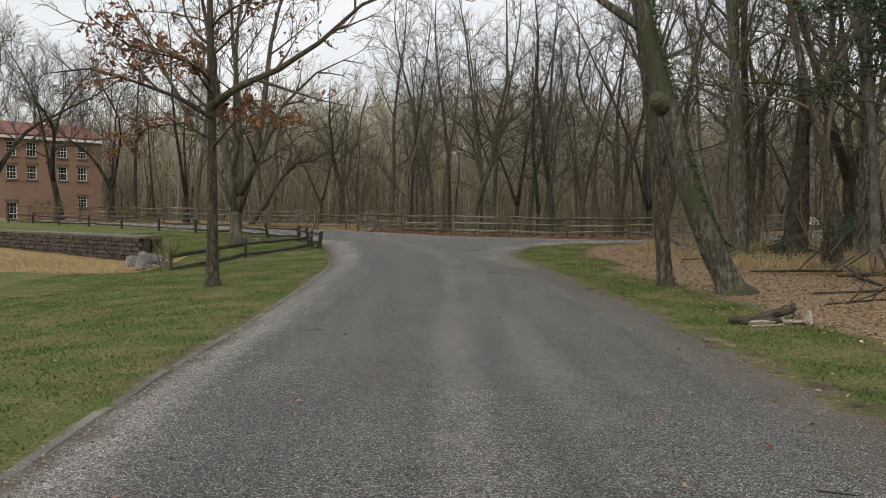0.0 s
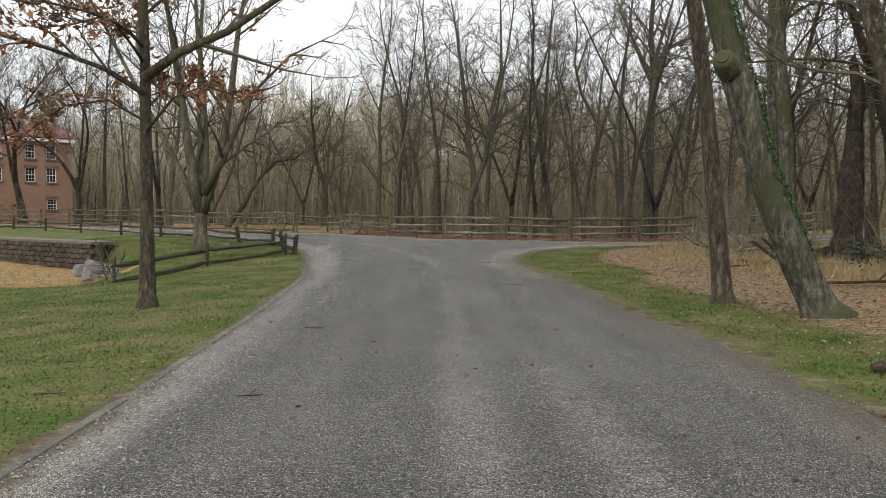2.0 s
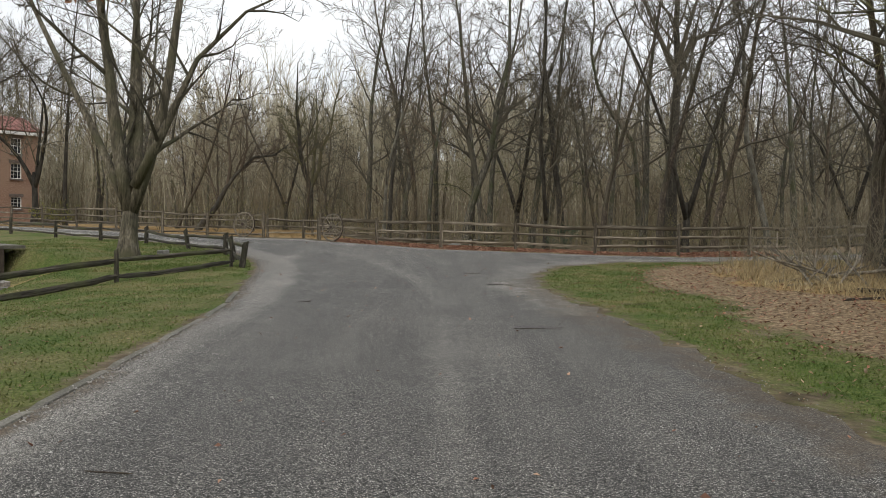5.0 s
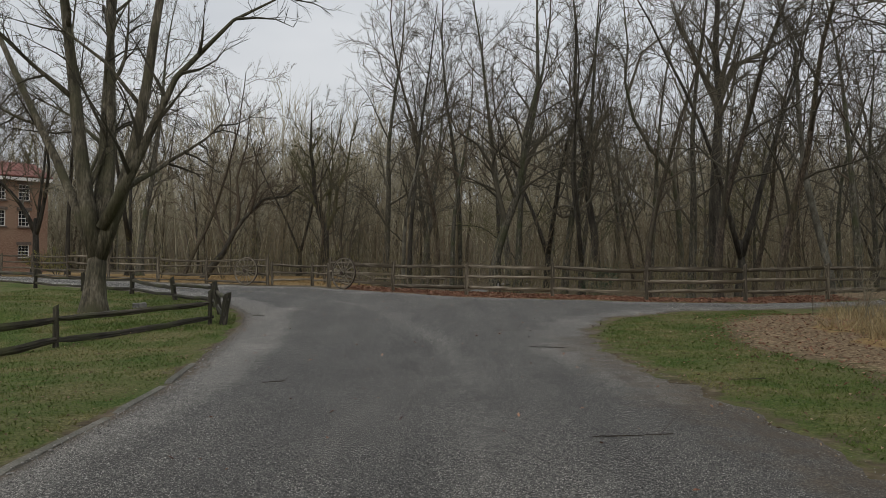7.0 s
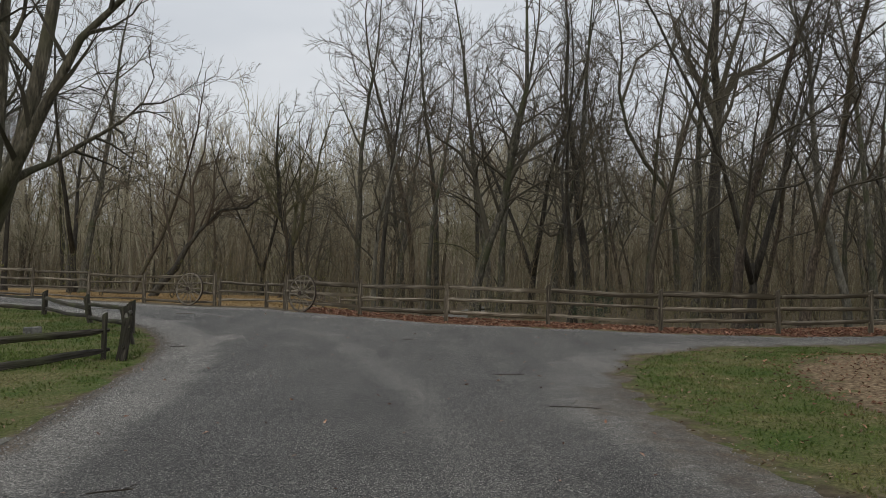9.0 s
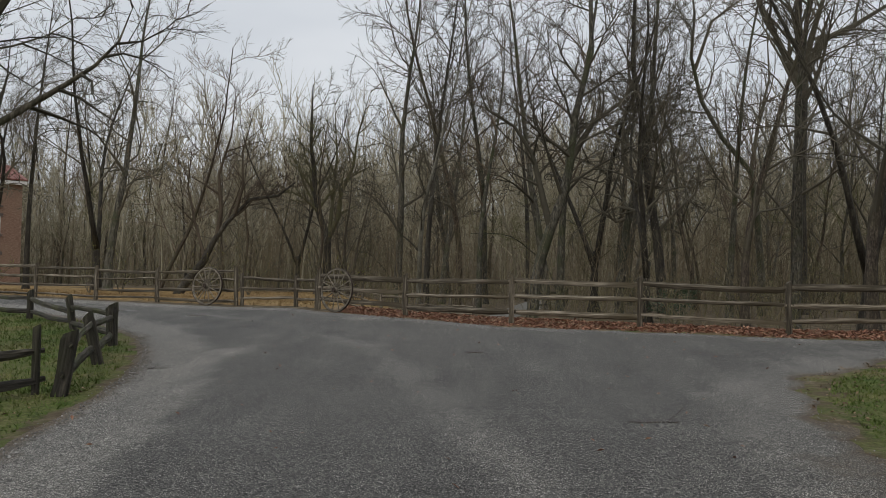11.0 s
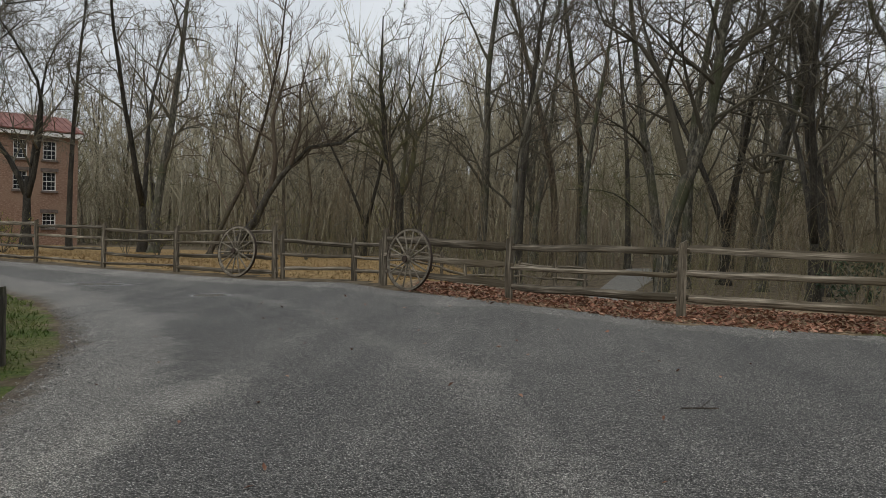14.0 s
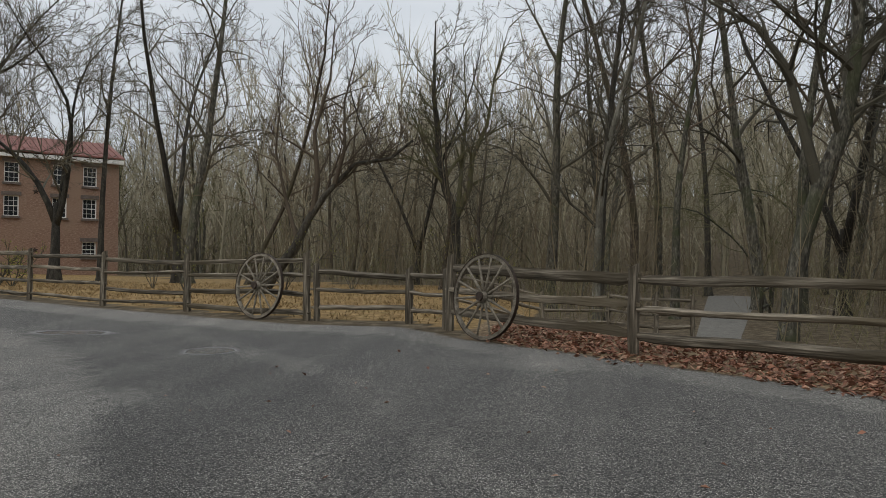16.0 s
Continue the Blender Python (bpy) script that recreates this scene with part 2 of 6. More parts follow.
def foliate(rng, crown, pts, r, length, branches, twigs, fine, up=0.05, twig_r=0.007):
    """Side branches, twigs and the finest twigs along a limb."""
    ta, tb, tr, tbend, fa, fb = [], [], [], [], [], []
    for s in np.linspace(0.25, 1.0, branches) + rng.uniform(-0.04, 0.04, branches):
        p, d = along(pts, float(np.clip(s, 0, 1)))
        L = length * rng.uniform(0.3, 0.55) * (1.1 - 0.5 * s)
        rr = r * (1 - 0.75 * s) * 0.55 + 0.006
        bp, br = grow(rng, p, side_dir(rng, d, rng.uniform(0.5, 0.95)), L, rr, 0.006, 3, 0.24, up)
        crown.tube(bp, br, 4, cap=False)
        for u in np.linspace(0.15, 1.0, twigs):
            q, e = along(bp, float(u))
            tl = L * rng.uniform(0.3, 0.6) * (1.15 - 0.5 * u)
            td = side_dir(rng, e, rng.uniform(0.35, 0.9)) + np.array([0, 0, 0.18])
            end = q + unit(td) * tl
            ta.append(q), tb.append(end), tr.append(twig_r), tbend.append(rng.normal(0, tl * 0.06, 3))
            for w in rng.uniform(0.2, 0.95, fine):
                o = q + (end - q) * w
                fa.append(o), fb.append(o + (unit(td) + rng.normal(0, 0.45, 3) + np.array([0, 0, 0.12])) * tl * rng.uniform(0.3, 0.6))
    crown.spikes(np.array(ta), np.array(tb), np.array(tr), np.array(tbend))
    if fa:
        crown.spikes(np.array(fa), np.array(fb), np.full(len(fa), twig_r * 0.6))


def make_tree(name, seed, H, r0, limbs, first=0.4, spread=(0.5, 0.9), reach=0.32, branches=6, twigs=6, fine=3, lean=(0, 0), wiggle=0.05, bark=None, twigmat=None, sides=8, flare=1.5, fork=None, twig_r=0.008, seg=9, split=False, extra=(), spine=None):
    """A bare tree: trunk with limbs as one part, branches and twigs as the crown."""
    rng = np.random.default_rng(seed)
    trunk, crown, arms = Geo(), Geo(), []
    stems = []

    def arm():
        if not split:
            return crown
        arms.append(Geo())
        return arms[-1]

    d0 = unit(np.array([lean[0], lean[1], 1.0]))
    if fork:
        h, dirs = fork
        tp, tr = grow(rng, (0, 0, 0), d0, h, r0, r0 * 0.6, 5, wiggle, 0.02)
        tr[0] *= flare
        tr[1] *= 1 + (flare - 1) * 0.3
        trunk.tube(np.vstack([tp[0] - [0, 0, 0.25], tp]), np.concatenate([[tr[0]], tr]), sides + 2)
        for k, (dx, dy, rr) in enumerate(dirs):
            p, q = grow(rng, tp[-3] * (0.3 + 0.3 * (k % 3)) + tp[-2] * (0.7 - 0.3 * (k % 3)), (dx, dy, 1.0), (H - h) * rng.uniform(0.85, 1.05), r0 * rr, 0.02, seg, wiggle * 1.5, 0.05)
            (arm() if split else trunk).tube(p, q, sides)
            stems.append((p, q, max(3, limbs // len(dirs))))
    else:
        tp, tr = grow(rng, (0, 0, 0), d0, H, r0, 0.025, seg, wiggle, 0.03)
        if spine:
            tp = np.array(spine, dtype=float)
            tr = np.interp(tp[:, 2], [0, H], [r0, 0.03])
        tr[0] *= flare
        p2 = np.vstack([tp[0] - [0, 0, 0.25], tp[0], tp[0] + (tp[1] - tp[0]) * 0.15, tp[0] + (tp[1] - tp[0]) * 0.4, tp[1:]])
        r2 = np.concatenate([[tr[0] * 1.05, tr[0]], [r0 * 1.12, r0], tr[1:]])
        trunk.tube(p2, r2, sides)
        stems.append((tp, tr, limbs))
    for tp, tr, count in stems:
        az = rng.uniform(0, 6.28)
        for i in range(count):
            f = first if not fork else 0.12
            s = f + (0.97 - f) * (i + rng.uniform(0, 0.9)) / count
            p, d = along(tp, min(s, 0.99))
            az += 2.4 + rng.uniform(-0.5, 0.5)
            rr = float(np.interp(s, np.linspace(0, 1, len(tr)), tr)) * rng.uniform(0.4, 0.62)
            L = H * reach * (1.25 - 0.75 * s) * rng.uniform(0.7, 1.25)
            ang = rng.uniform(*spread)
            lp, lr = grow(rng, p, side_dir(rng, d, ang, az), L, max(rr, 0.02), 0.008, 7, 0.21, 0.075)
            arm().tube(lp, lr, 6 if split else 5, cap=split)
            foliate(rng, crown, lp, max(rr, 0.02), L, branches, twigs, fine, twig_r=twig_r)
        foliate(rng, crown, tp[len(tp) // 2:], 0.05, H * 0.22, branches, twigs, fine, twig_r=twig_r)
    for pts, ra, n_br in extra:
        pts = np.array(pts, dtype=float)
        arm().tube(pts, np.linspace(ra, 0.012, len(pts)), 8)
        foliate(rng, crown, pts, ra, float(np.linalg.norm(pts[-1] - pts[0])) * 0.75, n_br, twigs, fine, twig_r=twig_r)
    b_ = bark or bark_grey
    return [("trunk", trunk.mesh(name + "_trunk", b_, True))] + [("limb", a.mesh(name + "_limb", b_, True)) for a in arms] + [("crown", crown.mesh(name + "_crown", twigmat or twig_mat))]


def plant_tree(name, meshes, x, y, label, group="", turn=0.0, size=1.0, z=None, category="tree"):
    ob = thing(name, label, category, pose(x, y, ground(x, y) - 0.03 if z is None else z, 0, 0, turn), group)
    ob.scale = (size, size, size)
    for nm, me in meshes:
        part(nm, me, None, ob)
    return ob

# ---- plan ----
FENCE_X = [-70, -40, -17, -10.8, -7.9, -5.8, -2.2, 0.5, 3.45, 6.4, 9.5, 12.9, 20, 60]
FENCE_Y = [92, 68, 52.4, 49.4, 48.2, 48.0, 45.0, 43.2, 42.3, 41.1, 40.7, 42, 46.5, 72]
WALL_A, WALL_B = (-13.2, 35.0), (-42.0, 58.6)
PROFILE_Y = [-60, -10, 0, 8, 17, 25, 32, 39, 42, 44, 47, 50, 55, 70]
PROFILE_Z = [0.2, 0.05, 0, -0.14, -0.2, -0.12, 0, 0.14, 0.2, 0.27, 0.38, 0.5, 0.6, 0.7]
LEFT_EDGE = [(-2.3, -12), (-2.45, 2), (-2.6, 5), (-2.8, 8), (-2.87, 11), (-3.05, 16), (-3.25, 20.4), (-3.35, 24), (-3.75, 26.5), (-4.15, 29.2), (-4.6, 32), (-5.2, 34.5), (-5.9, 36.4), (-6.9, 38.6), (-8.2, 40.5), (-9.9, 42.6), (-11.9, 44.3)]
RIGHT_EDGE = [(12, 38.9), (9.7, 37.6), (6.3, 36.6), (4.0, 34.3), (3.2, 32.7), (2.65, 30.4), (2.45, 28), (2.7, 26), (2.95, 22.4), (3.25, 19), (3.45, 15), (3.42, 12), (3.4, 9), (3.4, 6), (3.6, -12)]
ROAD = LEFT_EDGE + [(-16, 47.0), (-24, 52.8), (-38, 63.5), (-70, 88)] + [(-70, 91.5), (-40, 67), (-17, 51.8), (-13.3, 49.8), (-10.8, 48.8), (-7.8, 47.6), (-5.8, 47.5), (-4.6, 46.2), (-2.2, 44.5), (0.5, 42.3), (3.45, 41.3), (6.4, 40.1), (9.5, 39.8), (13, 41.0), (20, 45.0), (60, 70)] + [(60, 66), (20, 41.5)] + RIGHT_EDGE


def smooth(a, b, x):
    t = np.clip((np.asarray(x, dtype=float) - a) / (b - a), 0, 1)
    return t * t * (3 - 2 * t)


def road_inside(x, y):
    """Metres from the road's edge: positive on the road."""
    x, y = np.atleast_1d(np.asarray(x, dtype=float)), np.atleast_1d(np.asarray(y, dtype=float))
    best, inside = np.full(x.shape, 1e9), np.zeros(x.shape, dtype=bool)
    for (ax, ay), (bx, by) in zip(ROAD, ROAD[1:] + ROAD[:1]):
        dx, dy = bx - ax, by - ay
        t = np.clip(((x - ax) * dx + (y - ay) * dy) / (dx * dx + dy * dy), 0, 1)
        best = np.minimum(best, np.hypot(x - ax - t * dx, y - ay - t * dy))
        cross = (ay > y) != (by > y)
        inside ^= cross & (x < dx * (y - ay) / (dy if dy else 1e-9) + ax)
    return np.where(inside, best, -best)


def wall_line(x):
    return WALL_A[1] + (WALL_A[0] - x) * (WALL_B[1] - WALL_A[1]) / (WALL_A[0] - WALL_B[0])


def heights(x, y):
    """The ground's height: a gentle hollow along the drive, a ditch by the stone wall, a creek and a hill in the woods."""
    x, y = np.asarray(x, dtype=float), np.asarray(y, dtype=float)
    z = np.interp(y, PROFILE_Y, PROFILE_Z)
    z = z - 0.07 * np.clip(-4 - x, 0, 6) * (1 - smooth(27, 33, y)) * smooth(2, 12, y)
    west = smooth(-9.0, -12.5, x)
    wl_ = wall_line(x)
    z = z + west * 0.14 * smooth(0.4, 1.1, y - wl_) * (1 - smooth(3, 7, y - wl_))
    z = z - west * 0.85 * smooth(25.0, 30.5, y + (x + 11) * 0.12) * (1 - smooth(0.4, 1.1, y - wl_))
    z = z + 0.18 * smooth(4.5, 8, x) * smooth(4, 10, y) * (1 - smooth(33, 36, y))
    d = y - np.interp(x, FENCE_X, FENCE_Y)
    z = z - 0.95 * smooth(1.0, 10, d) * (0.25 + 0.75 * smooth(-8, -3.5, x))
    z = z + np.clip(d - 45, 0, 140) * 0.10 + np.clip(d - 90, 0, 70) * 0.06
    z = z + 0.03 * np.clip(np.abs(x) - 40, 0, 200) * (1 - smooth(0, 40, d))
    return z


def ground(x, y):
    return float(heights(x, y))


def bumps(x, y):
    s = np.zeros(np.shape(x))
    for k, a in ((0.9, 0.02), (2.3, 0.014), (5.1, 0.008)):
        s = s + a * np.sin(k * x + 1.3 * np.sin(k * 0.7 * y)) * np.cos(k * 0.9 * y + np.sin(k * 0.5 * x))
    return s


def axis(lo, hi, step, far):
    a = list(np.arange(lo, hi + 1e-6, step))
    s = step
    while a[-1] < far:
        s *= 1.18
        a.append(a[-1] + s)
    s = step
    while a[0] > -far:
        s *= 1.18
        a.insert(0, a[0] - s)
    return np.array(a)


def sheet(xs, ys):
    X, Y = np.meshgrid(xs, ys)
    nx = len(xs)
    i, j = np.meshgrid(np.arange(nx - 1), np.arange(len(ys) - 1))
    q = (j * nx + i).ravel()
    return X.ravel(), Y.ravel(), np.stack([q, q + 1, q + nx + 1, q + nx], -1)


def cover(x, y):
    """Shares of lawn, leaf litter and dry tan grass on the ground."""
    d = y - np.interp(x, FENCE_X, FENCE_Y)
    sd = -road_inside(x, y)
    right = x > 2
    grass = np.where(right, (1 - smooth(0.9, 3.2, sd)) * (d < -0.5), 1.0 * (d < -1))
    grass = np.where(right & (y > 24) & (d < -0.5), 1 - smooth(1.5, 4.0, sd), grass)
    litter = np.where(right, 1 - grass, 0) * (d < 3)
    litter = np.where((d > -1.7) & (d < 2.2) & (x > -4.6) & (x < 25), 1.0, litter)
    tan = np.where((d > 0.2) & (d < 22) & (x < -4.6), 1.0, 0.0)
    wave = 0.8 * np.sin(0.9 * x + 1.3 * np.sin(0.6 * y)) + 0.5 * np.sin(2.1 * x + 1.7 * y)
    tan = np.where((x + 0.8 * wave < -10) & (y + 0.6 * wave > 26.5) & (y < wall_line(x)), 0.85, tan)
    tan = np.where((np.hypot((x - 10.8) / 3.6, (y - 27) / 8.5) + 0.12 * wave < 1) & (litter > 0.5), 0.75, tan)
    grass = np.where(tan > 0.5, 0.25, grass) * np.where(right, 0.45 + 0.55 * smooth(-0.05, 1.1, sd), smooth(-0.08, 0.22, sd))
    return grass, litter, tan


# ---- ground and road ----
def ground_material():
    m = bpy.data.materials.new("lawn_litter_and_woodland_soil")
    m.use_nodes = True
    n, l = m.node_tree.nodes, m.node_tree.links
    b = n["Principled BSDF"]
    b.inputs["Roughness"].default_value, b.inputs["Specular IOR Level"].default_value = 0.95, 0.15
    co = n.new("ShaderNodeTexCoord")
    at = n.new("ShaderNodeAttribute")
    at.attribute_name = "cover"
    sp = n.new("ShaderNodeSeparateColor")
    l.new(at.outputs["Color"], sp.inputs[0])

    def noise_of(scale, detail=5):
        t = n.new("ShaderNodeTexNoise")
        t.inputs["Scale"].default_value, t.inputs["Detail"].default_value, t.inputs["Roughness"].default_value = scale, detail, 0.65
        l.new(co.outputs["Object"], t.inputs["Vector"])
        return t.outputs["Fac"]

    def ramp_of(fac, *stops):
        r = n.new("ShaderNodeValToRGB")
        while len(r.color_ramp.elements) < len(stops):
            r.color_ramp.elements.new(0.5)
        for e, (p, c) in zip(r.color_ramp.elements, stops):
            e.position, e.color = p, lin(*c)
        l.new(fac, r.inputs[0])
        return r.outputs[0]

    def mix(fac, a, c):
        x = n.new("ShaderNodeMix")
        x.data_type = "RGBA"
        l.new(fac, x.inputs[0])
        l.new(a, x.inputs[6])
        l.new(c, x.inputs[7])
        return x.outputs[2]

    def ragged(mask, scale, amount=0.7):
        a = n.new("ShaderNodeMath")
        a.operation = "MULTIPLY_ADD"
        a.inputs[1].default_value, a.inputs[2].default_value = amount, -amount / 2
        l.new(noise_of(scale), a.inputs[0])
        c = n.new("ShaderNodeMath")
        c.operation = "ADD"
        l.new(mask, c.inputs[0])
        l.new(a.outputs[0], c.inputs[1])
        r = n.new("ShaderNodeMapRange")
        r.inputs[1].default_value, r.inputs[2].default_value = 0.35, 0.65
        l.new(c.outputs[0], r.inputs[0])
        return r.outputs[0]

    soil = ramp_of(noise_of(3.5, 7), (0.3, (0.04, 0.03, 0.018)), (0.52, (0.115, 0.09, 0.058)), (0.72, (0.23, 0.185, 0.125)))
    lawn_fine = ramp_of(noise_of(28, 4), (0.3, (0.026, 0.045, 0.009)), (0.5, (0.058, 0.091, 0.018)), (0.7, (0.135, 0.154, 0.045)))
    lawn_dry = ramp_of(noise_of(22, 4), (0.3, (0.05, 0.05, 0.018)), (0.5, (0.12, 0.113, 0.044)), (0.7, (0.24, 0.212, 0.105)))
    lawn = mix(ramp_of(noise_of(0.8, 6), (0.38, (0, 0, 0)), (0.6, (1, 1, 1))), lawn_fine, lawn_dry)
    litter = ramp_of(noise_of(13, 8), (0.32, (0.05, 0.034, 0.02)), (0.5, (0.19, 0.132, 0.078)), (0.68, (0.4, 0.31, 0.195)))
    tan = ramp_of(noise_of(5, 7), (0.3, (0.12, 0.076, 0.03)), (0.5, (0.27, 0.178, 0.076)), (0.7, (0.4, 0.285, 0.14)))
    c = mix(ragged(sp.outputs[1], 0.9), soil, litter)
    c = mix(ragged(sp.outputs[2], 0.7), c, tan)
    c = mix(ragged(sp.outputs[0], 2.2, 1.7), c, lawn)
    l.new(c, b.inputs["Base Color"])
    bu = n.new("ShaderNodeBump")
    bu.inputs["Strength"].default_value, bu.inputs["Distance"].default_value = 0.7, 0.03
    l.new(noise_of(24, 8), bu.inputs["Height"])
    l.new(bu.outputs[0], b.inputs["Normal"])
    return m


gx, gy = axis(-28, 15, 0.4, 700), axis(-5, 54, 0.4, 700)
X, Y, quads = sheet(gx, gy)
inside = road_inside(X, Y)
Z = heights(X, Y) + bumps(X, Y) * smooth(0, -0.8, inside) - 0.05 * smooth(0.3, 0.9, inside)
gm = mesh_of("ground", np.stack([X, Y, Z], -1), quads, [ground_material()], smooth=True)
ga, lb, tb = cover(X, Y)
attr = gm.color_attributes.new("cover", "FLOAT_COLOR", "POINT")
attr.data.foreach_set("color", np.stack([ga, lb, tb, np.ones_like(ga)], -1).astype(np.float32).ravel())
tagged(new("ground", gm), "lawn, leaf litter and bare woodland soil", "ground", kind="structure")


def road_material():
    m = bpy.data.materials.new("chipped_stone_drive")
    m.use_nodes = True
    n, l = m.node_tree.nodes, m.node_tree.links
    b = n["Principled BSDF"]
    b.inputs["Specular IOR Level"].default_value = 0.35
    co = n.new("ShaderNodeTexCoord")
    at = n.new("ShaderNodeAttribute")
    at.attribute_name = "wear"
    sp = n.new("ShaderNodeSeparateColor")
    l.new(at.outputs["Color"], sp.inputs[0])
    vo = n.new("ShaderNodeTexVoronoi")
    vo.inputs["Scale"].default_value = 115
    l.new(co.outputs["Object"], vo.inputs["Vector"])
    sc = n.new("ShaderNodeSeparateColor")
    l.new(vo.outputs["Color"], sc.inputs[0])

    def ramp_of(fac, *stops):
        r = n.new("ShaderNodeValToRGB")
        while len(r.color_ramp.elements) < len(stops):
            r.color_ramp.elements.new(0.5)
        for e, (p, c) in zip(r.color_ramp.elements, stops):
            e.position, e.color = p, lin(*c)
        l.new(fac, r.inputs[0])
        return r.outputs[0]

    def noise_of(scale, detail=4, stretch=None):
        t = n.new("ShaderNodeTexNoise")
        t.inputs["Scale"].default_value, t.inputs["Detail"].default_value = scale, detail
        if stretch:
            mp = n.new("ShaderNodeMapping")
            mp.inputs["Scale"].default_value = stretch
            l.new(co.outputs["Object"], mp.inputs[0])
            l.new(mp.outputs[0], t.inputs["Vector"])
        else:
            l.new(co.outputs["Object"], t.inputs["Vector"])
        return t.outputs["Fac"]

    def mix(fac, a, c, mode="MIX"):
        x = n.new("ShaderNodeMix")
        x.data_type, x.blend_type = "RGBA", mode
        if isinstance(fac, float):
            x.inputs[0].default_value = fac
        else:
            l.new(fac, x.inputs[0])
        l.new(a, x.inputs[6])
        l.new(c, x.inputs[7])
        return x.outputs[2]

    chips = ramp_of(sc.outputs[0], (0.0, (0.033, 0.032, 0.03)), (0.45, (0.126, 0.121, 0.111)), (0.85, (0.255, 0.245, 0.226)), (1.0, (0.5, 0.483, 0.447)))
    pale = ramp_of(sc.outputs[0], (0.0, (0.12, 0.114, 0.102)), (0.5, (0.31, 0.295, 0.266)), (1.0, (0.58, 0.555, 0.505)))
    earth = ramp_of(noise_of(60, 5), (0.3, (0.04, 0.03, 0.02)), (0.55, (0.12, 0.093, 0.065)), (0.75, (0.22, 0.175, 0.125)))
    fine = ramp_of(noise_of(46, 6), (0.3, (0.55, 0.55, 0.55)), (0.7, (1.4, 1.4, 1.4)))
    streak = ramp_of(noise_of(1.0, 6, (1.9, 0.16, 1)), (0.34, (0.86, 0.86, 0.865)), (0.66, (1.14, 1.135, 1.125)))
    patch = ramp_of(noise_of(0.7, 7), (0.35, (0.92, 0.92, 0.92)), (0.65, (1.08, 1.08, 1.08)))

    def ragged(mask, scale, amount):
        j = n.new("ShaderNodeMath")
        j.operation = "MULTIPLY_ADD"
        j.inputs[1].default_value, j.inputs[2].default_value = amount, -amount / 2
        l.new(noise_of(scale, 8), j.inputs[0])
        k = n.new("ShaderNodeMath")
        k.operation = "ADD"
        l.new(mask, k.inputs[0])
        l.new(j.outputs[0], k.inputs[1])
        return ramp_of(k.outputs[0], (0.24, (0, 0, 0)), (0.76, (1, 1, 1)))

    c = mix(ragged(sp.outputs[0], 7.0, 0.5), chips, pale)
    gaps = ramp_of(vo.outputs["Distance"], (0.24, (1.5, 1.49, 1.46)), (0.6, (0.26, 0.26, 0.26)))
    c = mix(1.0, c, gaps, "MULTIPLY")
    c = mix(ragged(sp.outputs[2], 4.0, 0.9), c, earth)
    c = mix(1.0, c, fine, "MULTIPLY")
    c = mix(1.0, c, streak, "MULTIPLY")
    c = mix(1.0, c, patch, "MULTIPLY")
    l.new(c, b.inputs["Base Color"])
    wet = ramp_of(sp.outputs[1], (0.25, (0.82, 0.82, 0.82)), (0.5, (0.05, 0.05, 0.05)))
    l.new(wet, b.inputs["Roughness"])
    bu = n.new("ShaderNodeBump")
    bu.inputs["Strength"].default_value, bu.inputs["Distance"].default_value = 0.7, 0.008
    l.new(vo.outputs["Distance"], bu.inputs["Height"])
    bs = n.new("ShaderNodeMath")
    bs.operation, bs.inputs[0].default_value = "SUBTRACT", 1.0
    l.new(sp.outputs[1], bs.inputs[1])
    l.new(bs.outputs[0], bu.inputs["Strength"])
    l.new(bu.outputs[0], b.inputs["Normal"])
    return m


rx_ = np.concatenate([np.arange(-71, -18, 1.0), np.arange(-18, 16, 0.25), np.arange(16, 62, 1.0)])
ry_ = np.concatenate([np.arange(-12, 55, 0.25), np.arange(55, 94, 1.0)])
X, Y, quads = sheet(rx_, ry_)
inside = road_inside(X, Y)
rag = np.where(X < 0, 0.4, 2.0) * (0.10 * np.sin(3.1 * X + 2 * np.sin(1.7 * Y)) * np.cos(2.3 * Y + np.sin(2.9 * X)) + 0.05 * np.sin(8.3 * X + 5.1 * Y) * np.sin(7.1 * Y - 4 * X))
keep = (inside > -1.2)[quads].all(axis=1)
Z = heights(X, Y) + np.clip((inside + rag) * 0.11, -0.12, 0.022)
used = np.unique(quads[keep])
renum = np.zeros(len(X), dtype=int)
renum[used] = np.arange(len(used))
rm = mesh_of("drive", np.stack([X, Y, Z], -1)[used], renum[quads[keep]], [road_material()], smooth=True)
xu, yu, iu = X[used], Y[used], inside[used] + rag[used]
left_near = xu < np.interp(yu, [-12, 20, 32, 45], [0, -1.5, -3, -6])
edge_w = np.where(left_near, np.interp(yu, [0, 20, 28, 42], [0.85, 0.85, 1.1, 1.3]), np.where(yu > 23, 1.0, 0.5))
shoulder = np.interp(yu, [22, 27], [0.4, 0.88])
gravel = (1 - smooth(shoulder, 1.08, iu / edge_w)) * np.where(left_near, np.interp(yu, [0, 20, 28, 42], [0.66, 0.66, 0.64, 0.64]), np.where(yu > 23, 0.5, 0.3))


